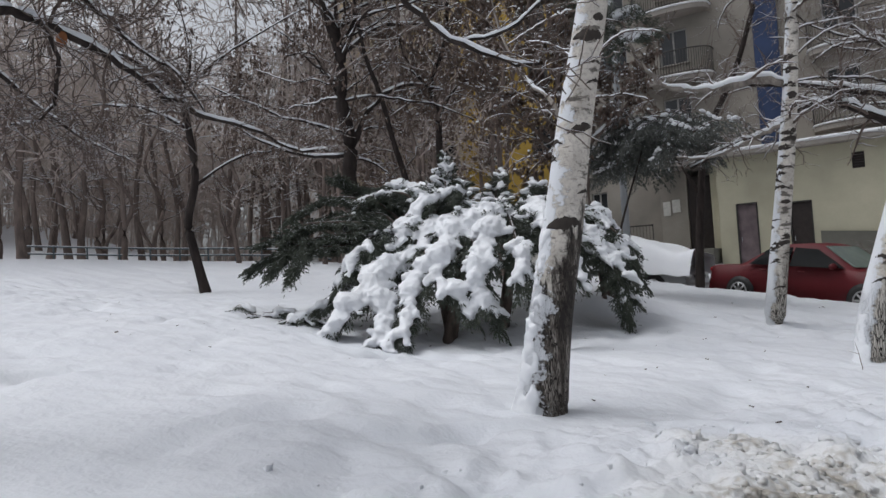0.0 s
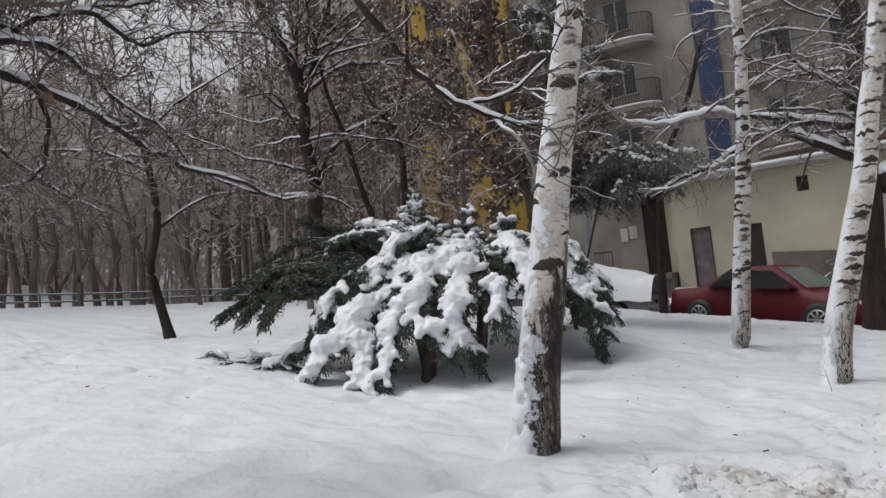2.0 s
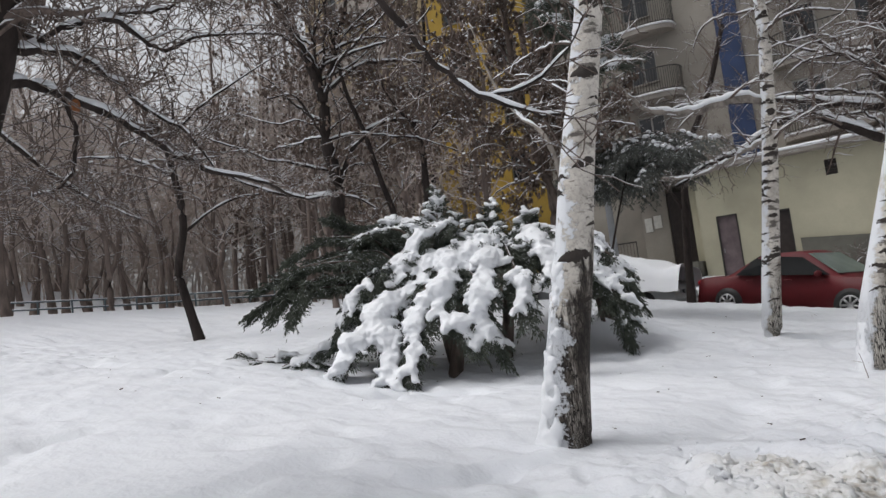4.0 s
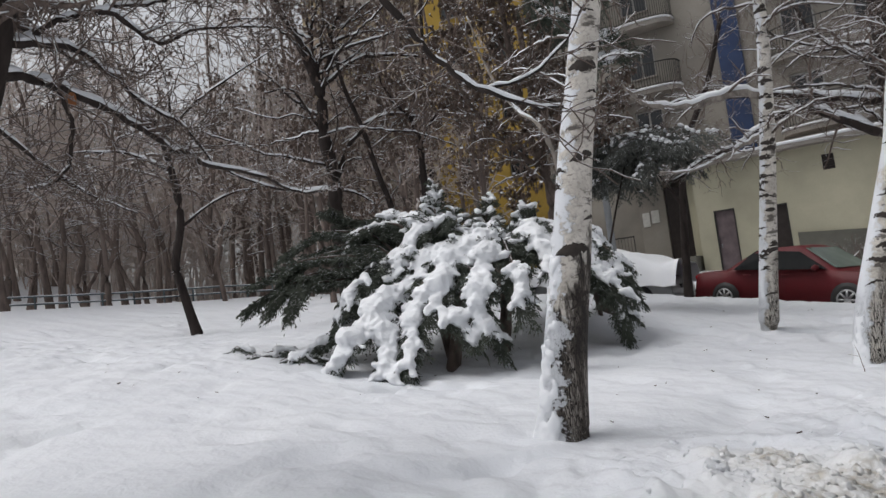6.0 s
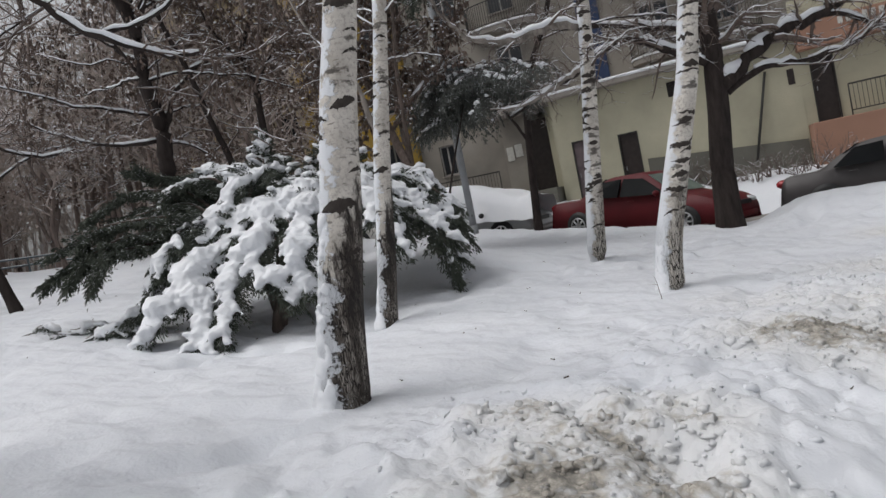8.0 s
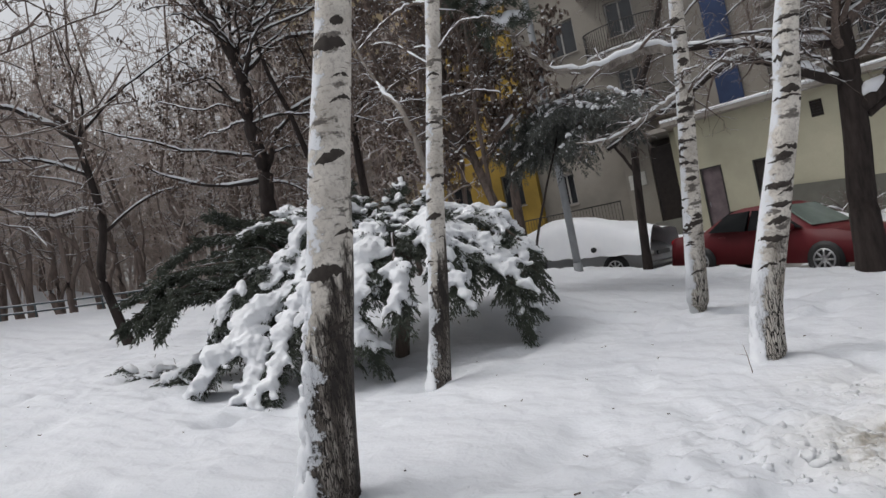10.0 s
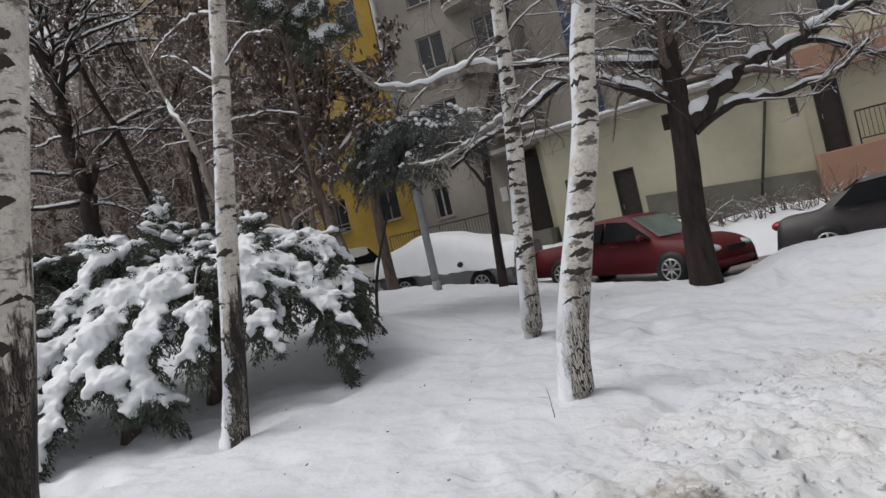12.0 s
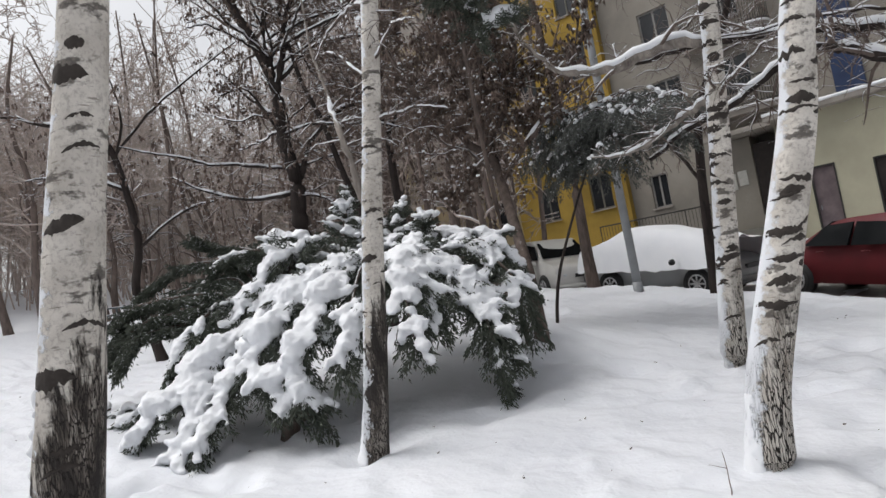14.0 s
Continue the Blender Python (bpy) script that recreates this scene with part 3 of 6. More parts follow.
def birch(pts, r0, r1, seed, marks, limbs=(), count=16, plaster=0.0, bark=None, spots=10, bold=1.0, twigs=5, label="slender white birch with black scars and snow stuck to its bark"):
    limbs = list(limbs)
    rt = random.Random(seed + 77)

    def line_of(h):
        p = [Vector(q) for q in pts]
        for a, b in zip(p, p[1:]):
            if a.z - p[0].z <= h <= b.z - p[0].z:
                return a.lerp(b, (h - a.z + p[0].z) / (b.z - a.z))
        return p[-1]

    for _ in range(twigs):
        p = line_of(2.35 + 2.3 * rt.random())
        a = rt.random() * 6.28
        ln = limb_line(rt, p, (math.cos(a), math.sin(a), 0.55), 0.55 + 0.8 * rt.random(), 0.2, 0.1, 5)
        limbs.append((ln, 0.009 + 0.007 * rt.random(), 9))
    rng = random.Random(seed)
    tree = bare_tree("birch_tree", pts, r0, r1, limbs, seed, label, bark or M_BIRCH, M_TWIG, 3, count, 1.0, False, 0.7, "birches on the lawn", True, 20, 0.16,
                     scars(marks, seed, spots, bold), 0.0025, 0.3, 0.1)
    if plaster:
        base = Vector(pts[0])
        left = Vector((-0.83, -0.5, 0))
        g = Geo()
        out = math.atan2(left.y, left.x)
        for k in range(130):
            h = plaster * rng.random() ** 1.8
            fade = 1 - h / plaster
            ang = out + max(-0.95, min(0.95, rng.gauss(0.1, 0.3 + 0.25 * fade)))
            r = r0 + (r1 - r0) * h / (Vector(pts[-1]).z - base.z)
            s = (0.012 + 0.032 * rng.random() ** 1.5) * (0.4 + 0.75 * fade)
            lift = 0.025 * fade ** 3 * max(0, math.cos(ang - out))
            g.blob(line_of(h) - base + Vector((math.cos(ang), math.sin(ang), 0)) * (r + lift * rng.random() - s * 0.62), (s, s, s * 1.4), 8, 6, 0.5)
        for k in range(14):
            h = 0.33 * plaster * k / 13
            w = 0.04 * plaster * (1 - k / 13) ** 1.6 + 0.008
            g.blob(line_of(h) - base + left * (r0 * 0.75 + w * 0.35), (w + 0.02, w + 0.03, 0.05), 9, 6, 0.5)
        ob = part("snow_plaster", g, M_SNOW, tree, "snow blown onto the trunk's windward side")
        ob["kind"] = "stuff"
        mod = ob.modifiers.new("melt", "REMESH")
        mod.mode, mod.voxel_size, mod.use_smooth_shade = "VOXEL", 0.011, True
        calm = ob.modifiers.new("calm", "SMOOTH")
        calm.factor, calm.iterations = 0.5, 4
    return tree


FRONT = -1.15  # the side of the scars that faces the path, in radians
birch([(0.84, 3.05, -0.04), (0.905, 3.1, 0.5), (1.0, 3.163, 1.06), (1.08, 3.22, 1.61), (1.18, 3.285, 2.16), (1.31, 3.35, 2.9), (1.47, 3.43, 4.2), (1.52, 3.48, 6.5)],
      0.14, 0.06, 3, [(1.1, FRONT, 0.075), (1.65, FRONT + 0.4, 0.055), (2.2, FRONT, 0.07), (1.48, -2.4, 0.03), (1.93, -0.2, 0.035), (1.28, 0.1, 0.04), (0.78, -0.5, 0.04), (2.63, FRONT + 0.3, 0.06)], plaster=1.3)
birch([(-0.06, 5.34, 0.02), (0.05, 5.4, 0.7), (0.15, 5.46, 1.46), (0.26, 5.5, 2.1), (0.4, 5.55, 2.9), (0.58, 5.6, 4.2), (0.65, 5.6, 6.5)],
      0.095, 0.05, 5, [(1.42, FRONT, 0.05), (1.75, -0.6, 0.04), (2.2, FRONT, 0.035), (1.05, -1.9, 0.03), (2.6, FRONT, 0.04)],
      [([(0.17, 5.48, 1.55), (0.12, 5.46, 2.0), (0.02, 5.47, 2.37), (-0.2, 5.6, 2.62), (-0.45, 5.79, 2.85), (-0.75, 5.95, 3.4), (-1.0, 6.1, 4.1)], 0.028)], plaster=0.4)
birch([(1.4, 8.34, -0.05), (1.52, 8.32, 0.8), (1.62, 8.3, 1.5), (1.74, 8.28, 2.37), (1.82, 8.29, 3.13), (1.88, 8.28, 4.0), (1.9, 8.3, 6.5)],
      0.115, 0.06, 7, [(0.5, FRONT, 0.04), (0.8, -1.8, 0.04), (1.1, -0.7, 0.05), (1.5, FRONT, 0.05), (1.9, FRONT, 0.045), (2.3, -1.6, 0.05), (2.75, FRONT, 0.05)],
      [([(1.75, 8.28, 2.85), (1.4, 8.2, 2.94), (0.97, 8.05, 2.87), (0.68, 8.0, 2.93), (0.4, 8.0, 3.05), (0.17, 7.96, 3.37), (0.0, 7.91, 3.73)], 0.05),
       ([(1.71, 8.28, 2.36), (1.46, 8.3, 2.31), (1.16, 8.3, 2.18), (0.81, 8.3, 2.11), (0.42, 8.3, 2.18)], 0.03)], bark=M_BIRCHW, spots=46, bold=1.9, twigs=13)
birch([(2.4, 6.02, -0.13), (2.46, 6.04, 0.31), (2.6, 6.08, 0.82), (2.7, 6.12, 1.18), (2.85, 6.16, 1.72), (2.93, 6.17, 2.18), (3.06, 6.21, 2.75), (3.3, 6.3, 4.2), (3.4, 6.3, 6.5)],
      0.12, 0.065, 9, [(1.0, FRONT, 0.05), (1.2, -0.5, 0.045), (1.45, FRONT, 0.05), (1.9, FRONT, 0.055), (2.3, -1.7, 0.045), (0.7, -1.5, 0.04)], plaster=0.42, bark=M_BIRCHW, spots=26, bold=1.8, twigs=11)

# the dark maple by the road, with many short side limbs
rm = random.Random(707)
SIDE_LIMBS = []
for k in range(18):
    z, a = 2.5 + 2.4 * rm.random(), rm.random() * 6.28
    SIDE_LIMBS.append((limb_line(rm, (3.18, 11.48, z), (math.cos(a), math.sin(a), 0.35), 1.3 + 1.3 * rm.random(), 0.22, 0.03, 6), 0.014 + 0.012 * rm.random(), 10))
bare_tree("maple_tree", [(3.02, 11.45, -0.2), (3.06, 11.45, 0.9), (3.15, 11.48, 1.74), (3.2, 11.5, 2.55), (3.22, 11.49, 3.35), (3.25, 11.48, 4.16), (3.3, 11.5, 7.0)], 0.195, 0.115, [
    ([(3.28, 11.47, 2.05), (3.83, 11.62, 2.53), (4.28, 11.76, 2.73), (4.82, 11.94, 2.86), (5.31, 12.1, 3.07), (5.92, 12.3, 3.2), (6.8, 12.52, 3.5)], 0.10),
    ([(3.3, 11.49, 1.98), (3.88, 11.6, 2.25), (4.38, 11.72, 2.21), (4.9, 11.84, 2.26), (5.27, 11.9, 2.35), (5.6, 11.89, 2.6)], 0.055),
    ([(4.78, 11.93, 2.85), (5.17, 12.03, 2.76), (5.61, 12.16, 2.48), (6.01, 12.27, 2.37), (6.5, 12.36, 2.45)], 0.045),
    ([(3.13, 11.45, 2.5), (2.73, 11.21, 2.7), (2.34, 11.04, 2.95), (2.08, 10.93, 3.1), (1.6, 10.74, 2.95), (1.2, 10.5, 2.7), (0.8, 10.3, 2.55), (0.2, 10.1, 2.25)], 0.07),
    ([(3.2, 11.45, 3.0), (2.4, 11.1, 3.2), (1.5, 10.9, 3.45), (0.7, 10.8, 3.6), (0.0, 10.6, 3.57)], 0.06),
    ([(3.2, 11.45, 3.3), (3.0, 11.2, 3.6), (2.4, 10.8, 4.1), (2.1, 10.6, 4.8)], 0.05),
    ([(3.24, 11.45, 3.4), (3.7, 11.4, 3.9), (4.4, 11.5, 4.3), (5.2, 11.6, 4.4)], 0.06)] + SIDE_LIMBS,
    11, "dark-trunked maple with long snow-laden limbs beside the road", M_MAPLE, count=20, reach=1.8, crown_from=0.5)

# thin dark tree before the snowed-in car
bare_tree("young_tree", [(-0.4, 12.75, 0.2), (-0.33, 12.75, 1.2), (-0.2, 12.7, 2.4), (-0.05, 12.7, 3.2), (0.5, 12.8, 4.3), (0.9, 12.9, 5.5)], 0.085, 0.04,
          [([(-0.25, 12.7, 2.1), (-0.55, 12.6, 2.7), (-0.9, 12.5, 3.3)], 0.035)], 13, "thin dark young tree with a forked crown", M_MAPLE, count=15, reach=1.5)

# slanting tree on the open lawn
bare_tree("slanting_tree", [(-7.81, 7.24, 0.8), (-7.9, 7.09, 1.62), (-7.94, 7.03, 2.1), (-7.86, 7.16, 2.9), (-7.9, 7.1, 3.75), (-7.98, 6.98, 4.53), (-8.1, 6.8, 4.9)], 0.085, 0.05,
          [([(-7.98, 6.98, 4.5), (-8.28, 6.52, 4.89), (-8.54, 6.14, 5.13), (-9.0, 5.5, 5.4)], 0.055), ([(-7.9, 7.1, 3.8), (-8.3, 6.5, 4.15), (-8.8, 5.8, 4.2)], 0.03),
           ([(-7.9, 7.1, 2.7), (-7.4, 7.8, 3.3), (-7.0, 8.3, 3.4)], 0.03), ([(-7.95, 7.0, 4.4), (-7.7, 7.45, 5.0), (-7.33, 7.95, 5.5), (-6.66, 8.96, 6.3)], 0.03), ([(-7.95, 7.0, 4.3), (-7.9, 7.2, 5.2), (-8.0, 7.0, 6.4)], 0.025)],
          15, "crooked dark tree leaning over the open snow", M_MAPLE, count=9, reach=1.7, pods=True)

# forked tree behind the juniper
rf = random.Random(717)
RISING = []
for k in range(26):
    z = 3.6 + 3.6 * rf.random()
    a = rf.random() * 6.28
    RISING.append((limb_line(rf, (-5.9 - 0.12 * max(0, z - 5.2) * rf.random(), 9.14, z), (math.cos(a), math.sin(a), 0.9 if z > 4.8 else 0.25), 1.5 + 1.5 * rf.random(), 0.2, 0.02, 6), 0.016 + 0.016 * rf.random(), 8))
bare_tree("forked_tree", [(-5.8, 9.2, 0.85), (-5.85, 9.19, 2.0), (-5.89, 9.17, 2.84), (-5.84, 9.2, 3.49), (-5.94, 9.12, 4.29), (-5.92, 9.14, 5.14), (-6.11, 8.99, 6.03), (-6.3, 8.84, 6.61), (-6.49, 8.68, 7.19), (-6.9, 8.4, 8.2)], 0.17, 0.05,
          [([(-6.28, 8.85, 6.5), (-6.31, 8.83, 7.18), (-6.2, 8.9, 8.2)], 0.05), ([(-5.9, 9.15, 5.1), (-5.74, 9.28, 5.74), (-5.62, 9.38, 6.36), (-5.37, 9.57, 7.1), (-5.2, 9.7, 8.0)], 0.07), ([(-5.9, 9.14, 5.2), (-5.95, 9.1, 6.2), (-5.85, 9.2, 7.4)], 0.05),
           ([(-5.85, 9.2, 5.3), (-5.29, 9.64, 5.77), (-4.72, 10.09, 5.79), (-4.05, 10.62, 5.68)], 0.04), ([(-5.84, 9.2, 5.88), (-5.54, 9.44, 6.2), (-5.06, 9.83, 6.31), (-4.39, 10.35, 6.22)], 0.035),
           ([(-5.86, 9.19, 3.25), (-5.62, 9.38, 3.95), (-5.3, 9.63, 4.4), (-4.87, 9.98, 4.6), (-4.35, 10.38, 4.48)], 0.055), ([(-5.86, 9.19, 3.22), (-5.54, 9.44, 3.12), (-5.22, 9.69, 2.81)], 0.03),
           ([(-5.95, 9.12, 3.26), (-6.53, 8.65, 3.3), (-7.18, 8.14, 3.62), (-7.6, 7.8, 3.96)], 0.035), ([(-5.99, 9.08, 4.47), (-6.19, 8.93, 4.98), (-6.39, 8.76, 5.28), (-6.72, 8.51, 5.25)], 0.03)] + RISING,
          17, "tall forked tree with dark bark and dusted boughs", M_MAPLE, count=9, reach=1.8, pods=True, crown_from=0.6)

# two thinner trees standing behind it
bare_tree("thin_tree", [(-4.85, 10.0, 0.7), (-4.95, 9.9, 1.8), (-5.03, 9.85, 2.67), (-5.19, 9.72, 3.47), (-5.35, 9.59, 4.41), (-5.56, 9.42, 5.29), (-5.7, 9.3, 6.6)], 0.075, 0.03, [], 171,
          "thin dark leaning tree with snow on its twigs", M_MAPLE, count=14, reach=1.5, pods=True, crown_from=0.35)
bare_tree("thin_tree", [(-4.5, 10.3, 0.6), (-4.5, 10.27, 2.2), (-4.5, 10.27, 3.39), (-4.49, 10.28, 4.0), (-4.58, 10.21, 4.63), (-4.31, 10.42, 5.48), (-4.2, 10.5, 7.0)], 0.085, 0.03,
          [([(-4.5, 10.27, 3.9), (-4.2, 10.5, 4.5), (-3.9, 10.7, 4.7)], 0.03), ([(-4.52, 10.25, 4.4), (-4.9, 9.95, 5.0), (-5.1, 9.8, 5.9)], 0.035)], 172,
          "thin dark forked tree with snow on its twigs", M_MAPLE, count=16, reach=1.6, pods=True, crown_from=0.35)

# tree hung with seed pods behind the juniper
bare_tree("ash_tree", [(-0.45, 8.12, 0.25), (-0.75, 8.5, 1.1), (-1.3, 9.1, 2.0), (-1.75, 9.5, 2.95), (-1.9, 9.5, 3.8), (-2.0, 9.5, 5.0), (-2.1, 9.5, 6.8)], 0.075, 0.05,
          [([(-1.75, 9.5, 2.95), (-1.45, 9.6, 3.4), (-1.2, 9.7, 4.1), (-1.1, 9.7, 5.4)], 0.05), ([(-1.6, 9.4, 2.7), (-2.2, 9.3, 3.3), (-2.7, 9.1, 4.1), (-3.0, 9.0, 5.2)], 0.045),
           ([(-1.5, 9.3, 2.4), (-1.0, 9.5, 2.9), (-0.5, 9.7, 3.4), (-0.2, 9.8, 4.2)], 0.035), ([(-1.85, 9.5, 3.4), (-1.4, 9.2, 4.0), (-1.2, 9.0, 4.8)], 0.035)],
          19, "ash tree hung with clusters of dry seed pods", count=24, reach=1.5, pods=True, crown_from=0.35)

# tree beside the path, whose limbs hang over the lawn
bare_tree("old_lilac_tree", [(-1.3, 0.55, 0.1), (-1.1, 0.64, 1.0), (-0.82, 0.72, 1.65), (-0.62, 0.77, 2.1), (-0.52, 0.79, 2.4), (-0.35, 0.82, 3.0), (-0.2, 0.9, 4.2)], 0.10, 0.06, [
    ([(-0.6, 0.8, 2.08), (-0.62, 0.95, 2.1), (-0.68, 1.13, 2.11), (-0.71, 1.33, 2.07), (-0.73, 1.55, 2.0), (-0.75, 1.78, 1.91), (-0.74, 2.01, 1.85), (-0.71, 2.42, 1.79), (-0.7, 2.69, 1.72), (-0.65, 3.0, 1.75)], 0.022),
    ([(-0.55, 0.83, 2.2), (-0.56, 1.05, 2.27), (-0.61, 1.25, 2.26), (-0.61, 1.5, 2.1), (-0.6, 1.74, 1.99), (-0.65, 1.95, 1.83)], 0.017),
    ([(-0.57, 1.16, 2.44), (-0.41, 1.22, 2.43), (-0.46, 1.42, 2.4), (-0.54, 1.6, 2.42), (-0.5, 1.83, 2.55), (-0.45, 2.08, 2.62), (-0.38, 2.35, 2.67)], 0.015),
    ([(-0.57, 0.82, 2.21), (-0.59, 0.94, 2.28), (-0.59, 1.05, 2.38), (-0.57, 1.18, 2.46), (-0.47, 1.36, 2.53), (-0.38, 1.53, 2.58), (-0.32, 1.67, 2.73)], 0.016),
    ([(-0.64, 1.02, 2.1), (-0.5, 1.0, 2.02), (-0.46, 1.03, 1.88), (-0.48, 1.03, 1.76), (-0.51, 1.03, 1.68), (-0.58, 0.99, 1.61), (-0.68, 0.93, 1.6)], 0.013),
    ([(-0.5, 0.85, 2.6), (0.3, 0.95, 3.1), (0.9, 1.05, 2.6), (1.16, 1.12, 2.03), (1.29, 1.18, 1.78), (1.36, 1.22, 1.66), (1.47, 1.28, 1.55), (1.62, 1.36, 1.46), (1.7, 1.42, 1.45)], 0.016, 14),
    ([(1.5, 1.3, 1.54), (1.62, 1.36, 1.56), (1.74, 1.42, 1.66), (1.8, 1.47, 1.78)], 0.006, 8),
    ([(-0.42, 0.8, 2.7), (-0.5, 1.1, 2.85), (-0.42, 1.45, 2.8), (-0.3, 1.8, 2.9), (-0.15, 2.1, 3.05)], 0.018),
    ([(-0.55, 0.8, 2.3), (-0.8, 0.95, 2.42), (-1.0, 1.2, 2.5), (-1.1, 1.5, 2.45), (-1.15, 1.9, 2.5)], 0.016),
    ([(-0.7, 0.75, 1.9), (-0.95, 0.95, 1.95), (-1.1, 1.2, 1.85), (-1.15, 1.5, 1.7), (-1.1, 1.75, 1.6)], 0.012)],
    23, "old crooked tree with snow-laden limbs over the lawn", M_MAPLE, count=24, reach=1.0, levels=3, crown_from=0.6)

# thin trees with withered seed bunches between the lawn and the houses
SEED_TREES = []
for k, (x, y, tall) in enumerate(((-6.4, 12.2, 7.0), (-5.1, 13.6, 8.0), (-3.9, 11.8, 6.5), (-7.6, 14.2, 8.5), (-9.2, 12.6, 8.0), (-6.2, 15.8, 8.5))):
    rg = random.Random(600 + k)
    sway = [Vector((rg.gauss(0, 0.12), rg.gauss(0, 0.12), 0)) for _ in range(6)]
    foot = ground_at(x, y)
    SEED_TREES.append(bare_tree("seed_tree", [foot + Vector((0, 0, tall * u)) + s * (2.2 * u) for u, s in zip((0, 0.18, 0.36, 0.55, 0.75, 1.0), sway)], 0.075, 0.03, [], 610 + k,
                                "thin brown tree hung with withered seed bunches", M_HAZEBARK, M_HAZETWIG, count=16, reach=1.9, pods=True, crown_from=0.25, group="thin trees before the houses"))
for k, (x, y, big) in enumerate(((-17.8, 20.0, 1.3), (-16.4, 21.2, 1.25), (-19.4, 19.0, 1.3), (-15.2, 19.4, 1.2), (-13.6, 20.6, 1.25), (-18.6, 21.8, 1.35), (-12.0, 17.6, 1.1), (-10.6, 19.2, 1.2), (-8.9, 18.0, 1.1), (-20.8, 20.4, 1.3), (-14.4, 17.6, 1.05), (-12.6, 22.0, 1.25), (-13.6, 12.8, 0.95), (-12.0, 14.8, 1.0), (-16.2, 16.0, 1.1))):
    c = copy_thing(SEED_TREES[k % 6], pose(x, y, ground_z(x, y, False) - 0.05, 0, 0, 67 * k))
    c.scale = (big, big, big)


FENCE_TREES = ((-17.9, 8.7), (-19.1, 10.0), (-17.8, 10.3), (-19.2, 11.8), (-17.2, 11.2), (-17.6, 12.6), (-17.9, 13.9), (-15.7, 14.3), (-14.9, 15.8))
# dark young trees, forked near the ground, along the fence
for k, (x, y) in enumerate(FENCE_TREES):
    rg = random.Random(760 + k)
    foot = ground_at(x, y, -0.1)
    sway = [Vector((rg.gauss(0, 0.16), rg.gauss(0, 0.16), 0)) for _ in range(4)]
    side = Vector((rg.gauss(0, 0.5), rg.gauss(0, 0.5), 0))
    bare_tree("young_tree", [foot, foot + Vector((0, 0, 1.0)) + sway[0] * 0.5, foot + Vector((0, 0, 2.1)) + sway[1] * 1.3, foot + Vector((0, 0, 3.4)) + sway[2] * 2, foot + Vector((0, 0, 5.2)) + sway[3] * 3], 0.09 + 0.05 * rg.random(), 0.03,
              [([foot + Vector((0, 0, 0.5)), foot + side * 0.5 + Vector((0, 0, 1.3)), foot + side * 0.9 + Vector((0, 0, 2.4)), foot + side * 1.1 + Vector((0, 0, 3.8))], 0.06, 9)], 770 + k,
              "dark young tree forked near the ground by the fence", M_HAZEBARK, count=11, reach=1.6, crown_from=0.35, group="young trees along the fence", least=0.005)


# ---- apartment house ----
FACE, MAIN = 24.6, 27.0  # planes of the low front building and of the tower behind it


def slab(name, lo, hi, material, parent=None, label="", width=0.015):
    g = Geo()
    c = [(a + b) / 2 for a, b in zip(lo, hi)]
    g.box([a - m for a, m in zip(lo, c)], [b - m for b, m in zip(hi, c)])
    ob = new(name, g.mesh(name, material, False))
    ob.location = c
    if parent:
        ob.parent = parent
    if label:
        ob["label"] = label
    return bevelled(ob, width, 1) if width else ob


def wall_with_holes(name, x0, x1, z0, z1, y, thick, holes, material, parent):
    """A wall in the xz plane with rectangular openings through it."""
    xs = sorted({x0, x1, *[h[0] for h in holes], *[h[1] for h in holes]})
    zs = sorted({z0, z1, *[h[2] for h in holes], *[h[3] for h in holes]})
    g = Geo()
    solid_at = lambda i, j: not (0 <= i < len(xs) - 1 and 0 <= j < len(zs) - 1) or not any(
        h[0] - 1e-6 <= xs[i] and xs[i + 1] <= h[1] + 1e-6 and h[2] - 1e-6 <= zs[j] and zs[j + 1] <= h[3] + 1e-6 for h in holes)

    def quad(*p):
        n = len(g.v)
        g.v += p
        g.f.append((n, n + 1, n + 2, n + 3))

    for i in range(len(xs) - 1):
        for j in range(len(zs) - 1):
            a, b, c, d = xs[i], xs[i + 1], zs[j], zs[j + 1]
            if solid_at(i, j):
                quad((a, y, c), (b, y, c), (b, y, d), (a, y, d))
                quad((b, y + thick, c), (a, y + thick, c), (a, y + thick, d), (b, y + thick, d))
    for a, b, c, d in holes:
        quad((a, y, c), (a, y, d), (a, y + thick, d), (a, y + thick, c))
        quad((b, y, d), (b, y, c), (b, y + thick, c), (b, y + thick, d))
        quad((a, y, d), (b, y, d), (b, y + thick, d), (a, y + thick, d))
        quad((b, y, c), (a, y, c), (a, y + thick, c), (b, y + thick, c))
    for a, b, c, d in ((x0, x0, z0, z1), (x1, x1, z0, z1)):
        quad((a, y, c), (a, y + thick, c), (a, y + thick, d), (a, y, d))
    quad((x0, y, z1), (x1, y, z1), (x1, y + thick, z1), (x0, y + thick, z1))
    return part(name, g, material, parent, smooth=False)


